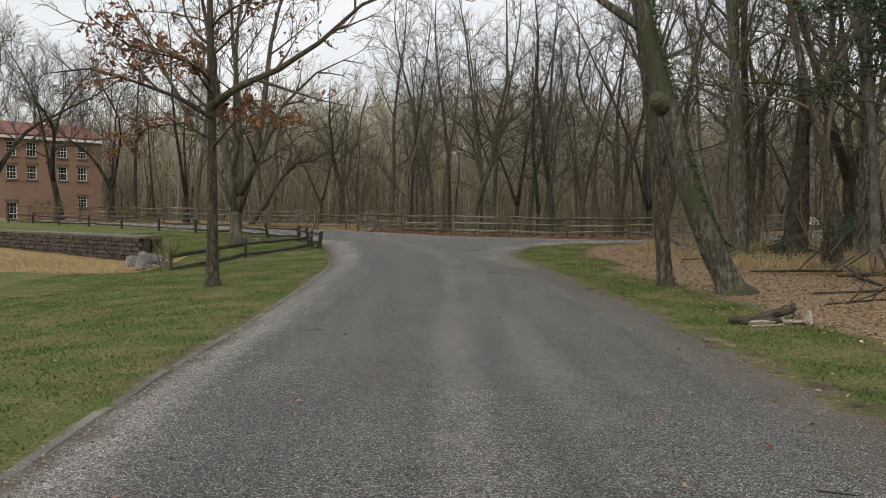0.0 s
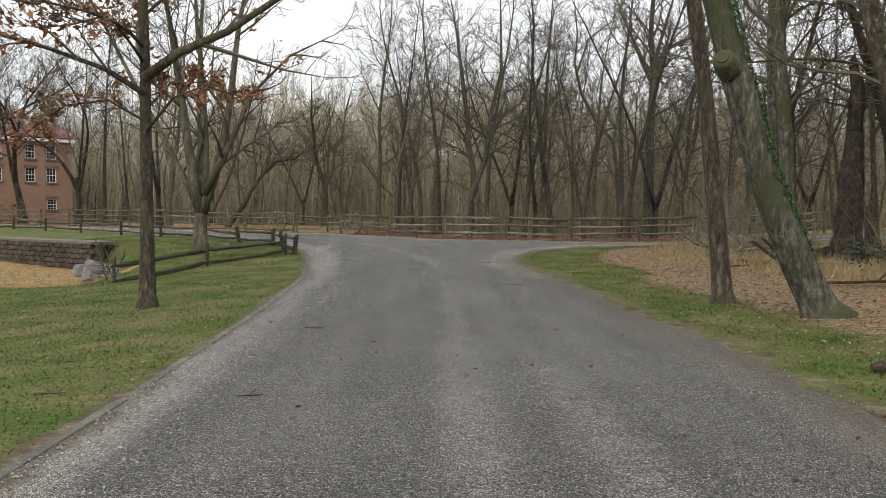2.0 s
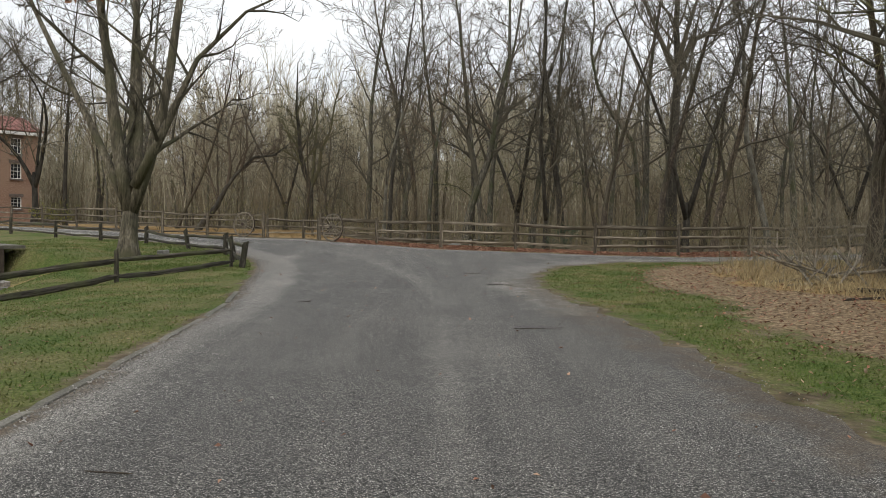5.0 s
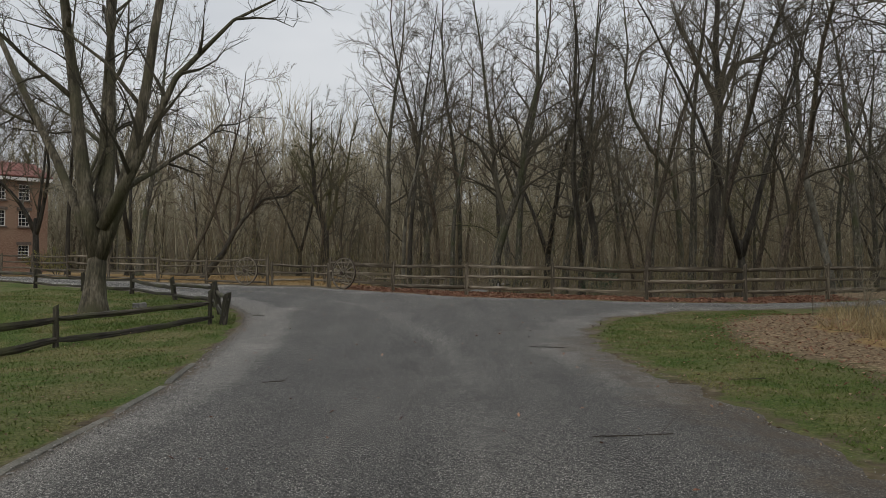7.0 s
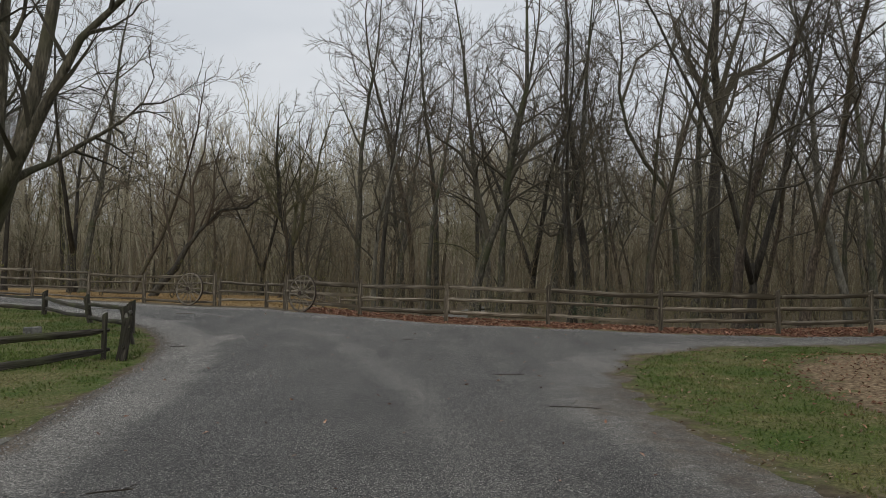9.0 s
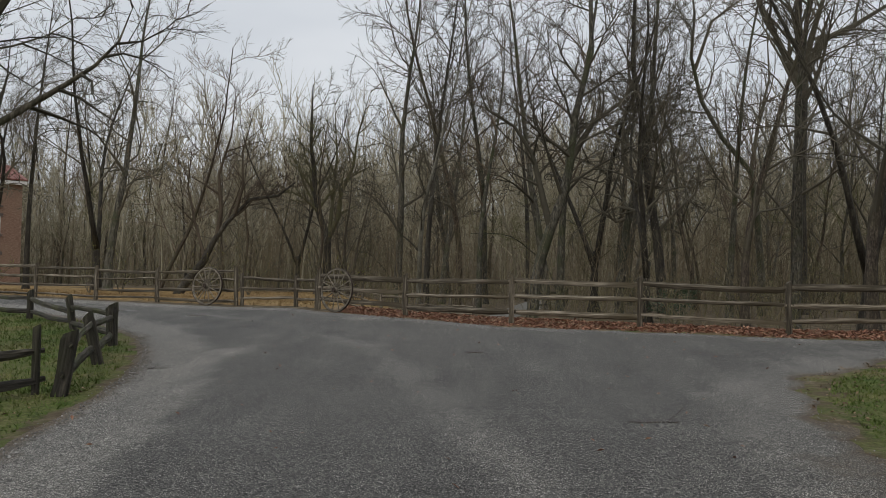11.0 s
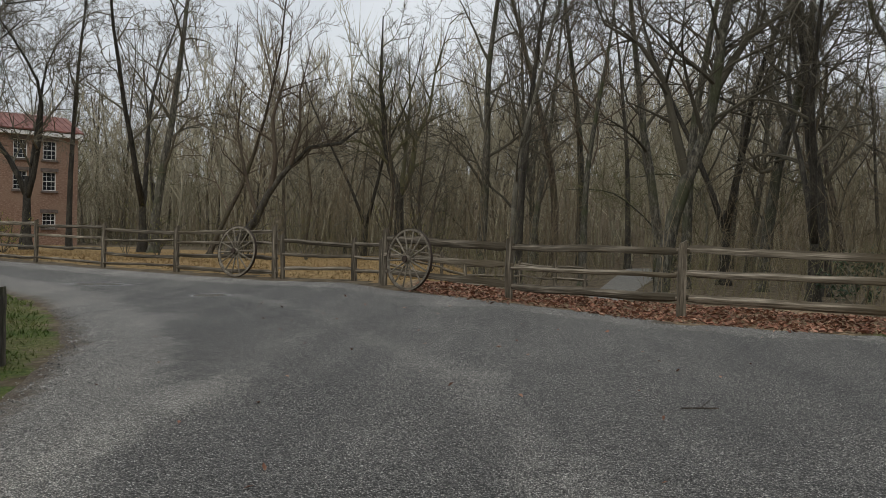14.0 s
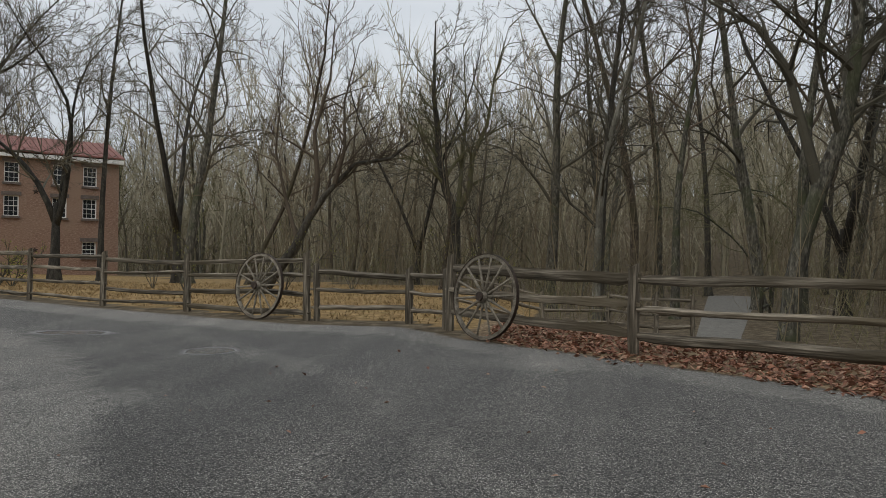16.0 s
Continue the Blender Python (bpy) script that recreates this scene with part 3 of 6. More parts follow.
def track(points, width, amount):
    """A pale wheel track along a bent line, broken up along its way."""
    d, at_ = np.full(xu.shape, 1e9), np.zeros(xu.shape)
    run = 0.0
    for (ax, ay), (bx, by) in zip(points, points[1:]):
        ll = math.hypot(bx - ax, by - ay)
        u = np.clip(((xu - ax) * (bx - ax) + (yu - ay) * (by - ay)) / ll ** 2, 0, 1)
        e = np.hypot(xu - ax - u * (bx - ax), yu - ay - u * (by - ay))
        at_ = np.where(e < d, run + u * ll, at_)
        d = np.minimum(d, e)
        run += ll
    broken = 0.86 + 0.14 * np.sin(at_ * 0.5 + 1.7 * np.sin(at_ * 0.23))
    return amount * broken * np.exp(-(d / width) ** 2)


for line_, wide_, amt in (
        ([(-1.25, -8), (-1.25, 8), (-1.2, 18), (-1.0, 25), (-1.35, 30), (-2.8, 35.5), (-5.6, 40.4), (-10, 44.8), (-24, 55)], 0.36, 0.26),
        ([(0.25, -8), (0.15, 7), (0.2, 16), (0.3, 25), (-0.2, 29), (-1.0, 32.5), (-2.2, 37.2), (-5.2, 42.5), (-9.4, 46.4), (-24, 56.5)], 0.4, 0.48),
        ([(1.3, -8), (1.1, 7), (1.0, 19), (1.3, 27), (2.0, 31.5), (3.6, 36), (7.5, 38.6), (14, 41.5)], 0.45, 0.36),
        ([(-0.9, 31), (0.3, 36), (3.5, 39), (8, 39.4)], 0.45, 0.3)):
    gravel = np.maximum(gravel, track(line_, wide_, amt))
for cx, cy, rxx, ryy, amt in ((-4.4, 36.4, 0.45, 1.0, 0.7), (-2.25, 37.6, 0.5, 0.5, 0.6), (-1.2, 34.0, 0.35, 1.2, 0.55), (-7.0, 41.2, 0.9, 0.8, 0.45), (-3.3, 44.0, 1.6, 0.6, 0.6), (2.4, 29.5, 0.9, 3.0, 0.5)):
    gravel = np.maximum(gravel, amt * np.exp(-((xu - cx) / rxx) ** 2 - ((yu - cy) / ryy) ** 2))
right_side = (xu > 1.5) & (yu < 30)
dirt = np.where(right_side, (1 - smooth(0.0, 1.5, iu)) * 0.6, 1 - smooth(-0.05, np.where(left_near & (yu > 25), 0.4, 0.3), iu))
puddle = np.exp(-(((xu + 7.6) / 0.36) ** 2 + ((yu - 44.2) / 0.32) ** 2)) + np.exp(-(((xu + 10.6) / 0.8) ** 2 + ((yu - 45.6) / 0.35) ** 2)) * 0.75
attr = rm.color_attributes.new("wear", "FLOAT_COLOR", "POINT")
attr.data.foreach_set("color", np.stack([gravel, np.clip(puddle, 0, 0.75), dirt, np.ones_like(gravel)], -1).astype(np.float32).ravel())
tagged(new("road", rm), "grey chipped-stone drive with pale gravel edges", "road", kind="structure")


# ---- fences ----
def split_log(seed, L, w, h, taper=0.55, sag=0.0, n=9, k=7, mat=None, pointed=False):
    """A hand-split rail or post along x, rough and uneven."""
    rng = np.random.default_rng(seed)
    g = Geo()
    x = np.concatenate([[0, 0.04 * L], np.linspace(0.1 * L, 0.9 * L, n), [0.96 * L, L]])
    s = x / L
    y = np.cumsum(rng.normal(0, 0.008, len(x))) * (L / 3)
    y -= np.interp(s, [0, 1], [y[0], y[-1]])
    z = np.cumsum(rng.normal(0, 0.0075, len(x))) * (L / 3)
    z -= np.interp(s, [0, 1], [z[0], z[-1]])
    z = z - sag * 4 * s * (1 - s)
    end = np.interp(s, [0, 0.1, 0.9, 1], [taper, 1, 1, taper])
    shape = rng.uniform(0.72, 1.22, k)[None, :] * rng.uniform(0.88, 1.12, (len(x), k)) * end[:, None]
    th = np.linspace(0, 2 * np.pi, k, endpoint=False) + 0.3
    v = np.stack([np.repeat(x[:, None], k, 1), y[:, None] + np.cos(th) * shape * w / 2, z[:, None] + np.sin(th) * shape * h / 2], -1)
    if pointed:
        v[-1, :, 0] += np.cos(th) * w * 0.25
    v = v.reshape(-1, 3)
    m = len(x)
    i, j = np.arange(m - 1)[:, None] * k, np.arange(k)[None, :]
    a, b_ = (i + j), (i + (j + 1) % k)
    f = np.concatenate([np.stack([a, b_, b_ + k], -1).reshape(-1, 3), np.stack([a, b_ + k, a + k], -1).reshape(-1, 3)])
    v = np.concatenate([v, v[:k].mean(0)[None], v[-k:].mean(0)[None]])
    jj = np.arange(k)
    f = np.concatenate([f, np.stack([np.full(k, m * k), (jj + 1) % k, jj], -1), np.stack([np.full(k, m * k + 1), (m - 1) * k + jj, (m - 1) * k + (jj + 1) % k], -1)])
    g.add(v, f)
    return g.mesh("split_log", mat or weathered)


def span(a, b):
    """The pose that lays a piece's x axis from a to b."""
    a, b = Vector(a), Vector(b)
    d = (b - a).normalized()
    up = Vector((0, 0, 1)) if abs(d.z) < 0.9 else Vector((0, 1, 0))
    y = up.cross(d).normalized()
    return Matrix.Translation(a) @ Matrix((d, y, d.cross(y))).transposed().to_4x4()


def build_fence(label, posts, rails, height, seed, mat, post_w=0.13, rail_h=0.10, leans=None, skip=(), overhang=0.1, drop=None):
    """posts: ground places; rails: heights at which rails pass through the posts."""
    rng = np.random.default_rng(seed)
    x0, y0 = posts[0]
    base = (x0, y0, ground(x0, y0))
    ob = thing("split_rail_fence", label, "fence", pose(*base))
    inv = Matrix.Translation(base).inverted()
    tops = []
    for i, (x, y) in enumerate(posts):
        z = ground(x, y)
        lx, ly = (leans or {}).get(i, (rng.normal(0, 0.02), rng.normal(0, 0.02)))
        h = height * rng.uniform(0.96, 1.06)
        a, b = Vector((x, y, z - 0.3)), Vector((x + lx * h, y + ly * h, z + h))
        part("post", split_log(seed * 100 + i, (b - a).length, post_w * rng.uniform(0.9, 1.15), post_w * rng.uniform(0.85, 1.2), 0.9, 0, 6, 7, mat, True), None, ob, m=inv @ span(a, b))
        tops.append((a, b))
    for i in range(len(posts) - 1):
        for k, rh in enumerate(rails):
            if (i, k) in skip:
                continue
            ends = []
            for e in (i, i + 1):
                a, b = tops[e]
                f = (rh + rng.normal(0, 0.025) + 0.3) / (height + 0.3)
                if drop and (i, k, e) in drop:
                    f = (drop[(i, k, e)] + 0.3) / (height + 0.3)
                ends.append(a + (b - a) * f)
            a, b = ends
            d = (b - a).normalized()
            side = Vector((-d.y, d.x, 0)) * 0.012 * (-1 if k % 2 else 1)
            a, b = a - d * overhang + side, b + d * overhang + side
            part("rail", split_log(seed * 1000 + i * 10 + k, (b - a).length, 0.07 * rng.uniform(0.9, 1.3), rail_h * rng.uniform(0.8, 1.25), 0.5, rng.uniform(-0.01, 0.04), 8, 7, mat), None, ob, m=inv @ span(a, b))
    return ob


far_posts = [(-5.0, 47.15), (-2.22, 45.0), (0.53, 43.15), (3.47, 42.3), (6.42, 41.05), (9.48, 40.6), (12.6, 41.6), (15.5, 43.3), (18.4, 45.2), (21.3, 47.1)]
build_fence("weathered grey split-rail fence with three rails along the drive", far_posts, (0.30, 0.66, 1.02), 1.17, 3, weathered, 0.14, 0.125)
west_posts = [(-7.75, 48.15), (-10.7, 49.35), (-13.15, 50.2), (-15.95, 51.5), (-18.7, 53.3), (-21.4, 55.2), (-24.1, 57.1), (-26.9, 59.0), (-29.7, 60.8), (-32.6, 62.8), (-35.6, 65)]
build_fence("weathered brown split-rail fence with four rails beside the lane", west_posts, (0.12, 0.44, 0.74, 1.04), 1.15, 4, weathered, rail_h=0.085)
build_fence("low split-rail fence closing the gateway gap", [(-7.55, 48.12), (-5.84, 48.0), (-5.05, 47.3)], (0.28, 0.58, 0.86), 1.0, 5, weathered, rail_h=0.085)
lane_posts = [(-6.75, 37.3), (-8.75, 40.0), (-11.4, 43.0), (-13.8, 44.4), (-16.4, 45.9), (-19.2, 47.6), (-22.0, 49.4), (-24.8, 51.4), (-27.6, 53.6), (-30.5, 55.9)]
build_fence("dark low two-rail split fence, one post leaning", lane_posts, (0.2, 0.54), 0.72, 6, dark_wood, 0.14, 0.10, leans={0: (0, 0), 1: (-0.28, 0.1)}, drop={(0, 1, 1): 0.5, (1, 1, 1): 0.42})
build_fence("dark mossy two-rail split fence on the lawn", [(-5.32, 32.2), (-7.25, 29.3), (-8.75, 25.6)], (0.13, 0.50), 0.72, 7, dark_wood, 0.10, 0.12)
build_fence("dark wet two-rail fence, end post leaning outward", [(-5.06, 32.15), (-5.78, 34.8), (-6.72, 37.2)], (0.22, 0.55), 0.70, 8, dark_wood, 0.17, 0.12, leans={0: (0.22, 0.03), 1: (-0.3, -0.05), 2: (-0.04, 0)})
build_fence("grey footbridge rail fence down by the creek", [(-6.5, 55.4), (-4.75, 55.5), (-4.0, 55.6), (-2.3, 56.0), (-1.2, 54.6), (-0.3, 54.9)], (0.3, 0.62, 0.95), 1.1, 9, weathered, 0.12, 0.09)


# ---- wagon wheels ----
def wagon_wheel(label, x, y, R, face, lean, spokes=14):
    z = ground(x, y)
    ob = thing("wagon_wheel", label, "wheel", pose(x, y, z + 0.01, 0, 0, face) @ pose(0, 0, 0, -lean, 0, 0), "wagon wheels on the fence")

    def ring(r0, r1, t, n=56):
        g = Geo()
        th = np.linspace(0, 2 * np.pi, n, endpoint=False)
        prof = [(r0, -t), (r0 + 0.008, -t - 0.006), (r1, -t), (r1, t), (r0 + 0.008, t + 0.006), (r0, t)]
        v = np.array([[(r * math.sin(a), yy, R + r * math.cos(a)) for r, yy in prof] for a in th]).reshape(-1, 3)
        k = len(prof)
        f = []
        for i in range(n):
            for j in range(k):
                a, b, c, d = i * k + j, i * k + (j + 1) % k, ((i + 1) % n) * k + (j + 1) % k, ((i + 1) % n) * k + j
                f += [(a, b, c), (a, c, d)]
        g.add(v, f)
        return g

    part("felloe", ring(R - 0.062, R - 0.012, 0.022).mesh("felloe", wheel_wood), None, ob)
    part("tyre", ring(R - 0.011, R, 0.026).mesh("tyre", rust), None, ob, "rusted iron tyre")
    g = Geo()
    g.tube([(0, -0.13, R), (0, -0.12, R), (0, -0.05, R), (0, 0, R), (0, 0.06, R), (0, 0.13, R)], [0.05, 0.06, 0.075, 0.095, 0.08, 0.06], 16)
    hub = part("hub", g.mesh("hub", wheel_wood, True), None, ob)
    g = Geo()
    g.tube([(0, -0.135, R), (0, -0.105, R)], [0.064, 0.068], 16)
    part("hub_band", g.mesh("hub_band", rust), None, hub, "dark iron hub band")
    g = Geo()
    g.tube([(0, 0, 0.08), (0, 0, 0.2), (0, 0, (R - 0.06) * 0.6), (0, 0, R - 0.05)], [0.026, 0.021, 0.016, 0.017], 8)
    spoke = g.mesh("spoke", wheel_wood, True)
    for i in range(spokes):
        part("spoke", spoke, None, ob, m=pose(0, 0, R) @ pose(0, -0.015, 0, 0, 360 * (i + 0.35) / spokes, 0))
    return ob


wagon_wheel("large grey wooden wagon wheel leaning on the fence", -4.30, 45.98, 0.63, -36, 5)
wagon_wheel("smaller weathered wagon wheel leaning on the lane fence", -8.70, 48.12, 0.60, -24, 6)

# ---- brick mill ----
def brick_material():
    m = material("old_red_brick", [(0.16, 0.092, 0.063), (0.25, 0.153, 0.11), (0.36, 0.265, 0.2)], 5, fine=(9, 0.25), bump=0.1, stretch=(1, 1, 2.6), big=(0.25, (0.28, 0.19, 0.135)))
    return m


brick = brick_material()
roof_red = material("rusty_red_metal_roof", [(0.12, 0.04, 0.03), (0.18, 0.066, 0.05), (0.24, 0.105, 0.085)], 1.2, fine=(9, 0.2), rough=0.6, bump=0.2)
white_paint = material("old_white_paint", [(0.62, 0.61, 0.58), (0.78, 0.77, 0.74)], 3, fine=(20, 0.1), rough=0.6, bump=0.1)
stone_trim = material("brown_stone_trim", [(0.09, 0.07, 0.06), (0.17, 0.14, 0.12)], 4, fine=(30, 0.2))
glass = material("dark_window_glass", [(0.012, 0.014, 0.016), (0.03, 0.034, 0.038)], 1, rough=0.08, bump=0, spec=0.5)

MILL = Matrix.Translation((-38.9, 90.8, -0.6)) @ pose(0, 0, 0, 0, 0, 46)   # corner; local -x runs along the front
mill = thing("brick_mill", "three-storey red brick mill with rusty red metal roof", "house", MILL)
ML, MD, MH = 17.0, 10.0, 9.9
cols = [2.1, 4.2, 7.4, 9.4, 12.6, 14.7]
rows_ = [(7.8, 9.3), (5.35, 6.85)]
openings = [(-c - 0.5, -c + 0.5, a, b) for c in cols for a, b in rows_] + [(-2.6, -1.6, 2.4, 3.6), (-10.0, -8.9, 0.5, 2.9)]


def wall_with_holes(x0, x1, z0, z1, holes, t):
    """A wall along x from y = 0 to t, with holes that go through it."""
    xs = sorted({x0, x1, *[h[0] for h in holes], *[h[1] for h in holes]})
    zs = sorted({z0, z1, *[h[2] for h in holes], *[h[3] for h in holes]})
    nx, nz = len(xs), len(zs)
    solid = [[not any(h[0] < (xs[i] + xs[i + 1]) / 2 < h[1] and h[2] < (zs[k] + zs[k + 1]) / 2 < h[3] for h in holes) for k in range(nz - 1)] for i in range(nx - 1)]

    def full(i, k):
        return 0 <= i < nx - 1 and 0 <= k < nz - 1 and solid[i][k]

    def q(i, k, b):
        return (i * nz + k) * 2 + b

    v = [(x, t * b, z) for x in xs for z in zs for b in (0, 1)]
    f = []
    for i in range(nx - 1):
        for k in range(nz - 1):
            if not solid[i][k]:
                continue
            f += [(q(i, k, 0), q(i + 1, k, 0), q(i + 1, k + 1, 0), q(i, k + 1, 0)), (q(i, k, 1), q(i, k + 1, 1), q(i + 1, k + 1, 1), q(i + 1, k, 1))]
            for (ii, kk), (a, b) in {(i - 1, k): ((i, k), (i, k + 1)), (i + 1, k): ((i + 1, k + 1), (i + 1, k)), (i, k - 1): ((i + 1, k), (i, k)), (i, k + 1): ((i, k + 1), (i + 1, k + 1))}.items():
                if not full(ii, kk):
                    f.append((q(*a, 0), q(*b, 0), q(*b, 1), q(*a, 1)))
    return mesh_of("wall_front", v, f, [brick])


def ring_frame(x0, x1, z0, z1, w, y0, y1):
    """A rectangular frame of members w wide."""
    o, i = [(x0, z0), (x1, z0), (x1, z1), (x0, z1)], [(x0 + w, z0 + w), (x1 - w, z0 + w), (x1 - w, z1 - w), (x0 + w, z1 - w)]
    v = [(x, y, z) for y in (y0, y1) for x, z in o + i]
    f = []
    for a in range(4):
        b = (a + 1) % 4
        f += [(a, b, 4 + b, 4 + a), (8 + b, 8 + a, 12 + a, 12 + b), (b, a, 8 + a, 8 + b), (4 + a, 4 + b, 12 + b, 12 + a)]
    return mesh_of("window", v, f, [white_paint])


part("wall_front", wall_with_holes(-ML, 0, -0.5, MH, openings, 0.4), None, mill)
for nm, c, s in (("wall_back", (-ML / 2, MD - 0.2, MH / 2 - 0.25), (ML, 0.4, MH + 0.5)), ("wall_side", (-0.2, MD / 2, MH / 2 - 0.25), (0.4, MD - 0.8, MH + 0.5)), ("wall_side", (-ML + 0.2, MD / 2, MH / 2 - 0.25), (0.4, MD - 0.8, MH + 0.5)), ("inner_floor", (-ML / 2, MD / 2, 0.0), (ML - 0.8, MD - 0.8, 0.2))):
    g = Geo()
    g.box(c, *s)
    part(nm, g.mesh(nm, brick), None, mill)
for xg in (-0.4, -ML):
    g = Geo()
    v = [(xg, 0.05, MH), (xg, MD - 0.05, MH), (xg, MD / 2, MH + 1.6), (xg + 0.4, 0.05, MH), (xg + 0.4, MD - 0.05, MH), (xg + 0.4, MD / 2, MH + 1.6)]
    g.add(v, [(0, 1, 2), (3, 5, 4), (0, 2, 5), (0, 5, 3), (2, 1, 4), (2, 4, 5)])
    part("gable", g.mesh("gable", brick), None, mill)
roof = Geo()
for s in (0, 1):
    y0, y1 = (-0.45, MD / 2) if s == 0 else (MD + 0.45, MD / 2)
    v = [(-ML - 0.3, y0, MH + 0.1), (0.3, y0, MH + 0.1), (0.3, y1, MH + 1.9), (-ML - 0.3, y1, MH + 1.9)]
    v += [(x, y, z + 0.1) for x, y, z in v]
    roof.add(v, [(0, 2, 1), (0, 3, 2), (4, 5, 6), (4, 6, 7), (0, 1, 5), (0, 5, 4), (1, 2, 6), (1, 6, 5), (2, 3, 7), (2, 7, 6), (3, 0, 4), (3, 4, 7)])
roof_ob = part("roof", roof.mesh("roof", roof_red), None, mill)
g = Geo()
g.box((0, 0, 0), 0.05, math.hypot(MD / 2 + 0.45, 1.8), 0.06)
seam = g.mesh("seam", roof_red)
for i in range(34):
    part("seam", seam, None, roof_ob, m=pose(-0.1 - i * 0.5, (MD / 2 - 0.45) / 2, MH + 1.13, math.degrees(math.atan2(1.8, MD / 2 + 0.45)), 0, 0))
g = Geo()
g.box((-ML / 2, -0.2, MH - 0.12), ML + 0.5, 0.4, 0.3)
part("cornice", g.mesh("cornice", white_paint), None, mill, "white painted wooden cornice")
for x, z in ((-5.8, 7.2), (-5.8, 2.9), (-11.0, 7.2)):
    g = Geo()
    for k in range(5):
        a = k * 1.2566 + 0.31
        g.add([(x, -0.06, z), (x + 0.1 * math.cos(a - 0.63), -0.02, z + 0.1 * math.sin(a - 0.63)), (x + 0.27 * math.cos(a), -0.02, z + 0.27 * math.sin(a)), (x + 0.1 * math.cos(a + 0.63), -0.02, z + 0.1 * math.sin(a + 0.63))], [(0, 1, 2), (0, 2, 3)])
    part("anchor_plate", g.mesh("anchor_plate", rust), None, mill, "dark iron star anchor plate")
for x0, x1, z0, z1 in openings:
    w, h = x1 - x0, z1 - z0
    win = part("window", ring_frame(x0, x1, z0, z1, 0.07, 0.1, 0.22), None, mill, "white multi-pane sash window")
    for i in (1, 2):
        g = Geo()
        g.box((x0 + w * i / 3, 0.17, (z0 + z1) / 2), 0.022, 0.05, h - 0.14)
        part("glazing_bar", g.mesh("glazing_bar", white_paint), None, win)
    for i in (2, 4, 6):
        g = Geo()
        g.box(((x0 + x1) / 2, 0.165, z0 + h * i / 8), w - 0.14, 0.055, 0.06 if i == 4 else 0.022)
        part("glazing_bar", g.mesh("glazing_bar", white_paint), None, win)
    g = Geo()
    g.box(((x0 + x1) / 2, 0.19, (z0 + z1) / 2), w - 0.1, 0.02, h - 0.1)
    part("pane", g.mesh("pane", glass), None, win)
    g = Geo()
    g.box(((x0 + x1) / 2, -0.04, z0 - 0.08), w + 0.2, 0.2, 0.16)
    part("sill", g.mesh("sill", stone_trim), None, win)
    g = Geo()
    g.box(((x0 + x1) / 2, -0.01, z1 + 0.14), w + 0.3, 0.1, 0.28)
    part("lintel", g.mesh("lintel", stone_trim), None, win)

# ---- featured trees ----
oak = make_tree("oak", 11, 13, 0.15, 17, first=0.32, spread=(0.75, 1.25), reach=0.34, branches=9, twigs=6, fine=3, bark=bark_brown, sides=14, wiggle=0.022, split=True, twig_r=0.011, extra=[
    ([(0.02, 0, 4.3), (0.7, -0.1, 4.75), (1.6, -0.2, 5.1), (2.6, -0.2, 5.75), (3.6, -0.3, 6.6), (4.6, -0.3, 7.0), (5.8, -0.4, 7.1)], 0.10, 9),
    ([(0.02, 0, 4.0), (-0.8, 0.2, 4.5), (-1.9, 0.3, 4.9), (-3.0, 0.3, 5.2), (-4.1, 0.4, 5.1)], 0.06, 7),
    ([(0.02, 0, 3.3), (0.6, -0.2, 3.9), (1.2, -0.3, 4.1), (1.9, -0.3, 3.9)], 0.028, 7), ([(0, 0, 3.5), (-0.7, 0.1, 3.9), (-1.5, 0.1, 3.8), (-2.3, 0.2, 3.3)], 0.028, 7), ([(0.02, 0, 3.7), (0.3, 0.6, 4.3), (0.9, 1.1, 4.4)], 0.025, 6), ([(0, 0, 4.6), (-0.3, -0.6, 5.2), (-1.1, -1.0, 5.5)], 0.03, 6)])
oak_ob = plant_tree("young_oak", oak, -5.5, 18.95, "young oak with a few clinging brown leaves on the lawn", turn=0)
maple = make_tree("maple", 12, 16, 0.32, 34, spread=(0.45, 0.9), reach=0.26, branches=7, twigs=6, fine=4, bark=bark_maple, sides=14, wiggle=0.045, split=True, twig_r=0.011, flare=1.25, fork=(2.0, [(-0.27, -0.05, 0.74), (0.33, 0.0, 0.66), (-0.06, 0.2, 0.6), (0.16, 0.3, 0.55), (-0.45, 0.2, 0.46)]), extra=[
    ([(0.2, 0, 2.2), (0.9, -0.2, 3.4), (1.5, -0.3, 4.6), (2.1, -0.2, 6.0), (3.6, -0.4, 7.4), (5.4, -0.6, 8.2)], 0.17, 9)])
maple_ob = plant_tree("old_maple", maple, -9.1, 34.9, "old many-stemmed maple with scarred trunk inside the fence")
UPRIGHT = [(0, 0, 0), (-0.14, 0, 1.5), (-0.29, 0.01, 3.0), (-0.43, 0.02, 4.2), (-0.58, 0.0, 5.2), (-0.9, 0.05, 7.5), (-1.2, 0.1, 11), (-1.45, 0.1, 15), (-1.7, 0.2, 19)]
straight = make_tree("straight", 13, 19, 0.172, 11, first=0.58, reach=0.25, bark=bark_brown, sides=14, spine=UPRIGHT, split=True)
plant_tree("roadside_tree", straight, 5.16, 18.35, "straight brown-barked tree at the drive's edge")
BENT = [(0, 0, 0), (-0.42, 0, 0.82), (-0.85, 0, 1.86), (-1.22, 0.02, 3.0), (-1.49, 0.04, 3.93), (-1.77, 0.08, 5.05), (-1.96, 0.1, 5.75), (-2.4, 0.1, 8.0), (-2.8, 0.1, 12), (-3.0, 0.2, 18)]
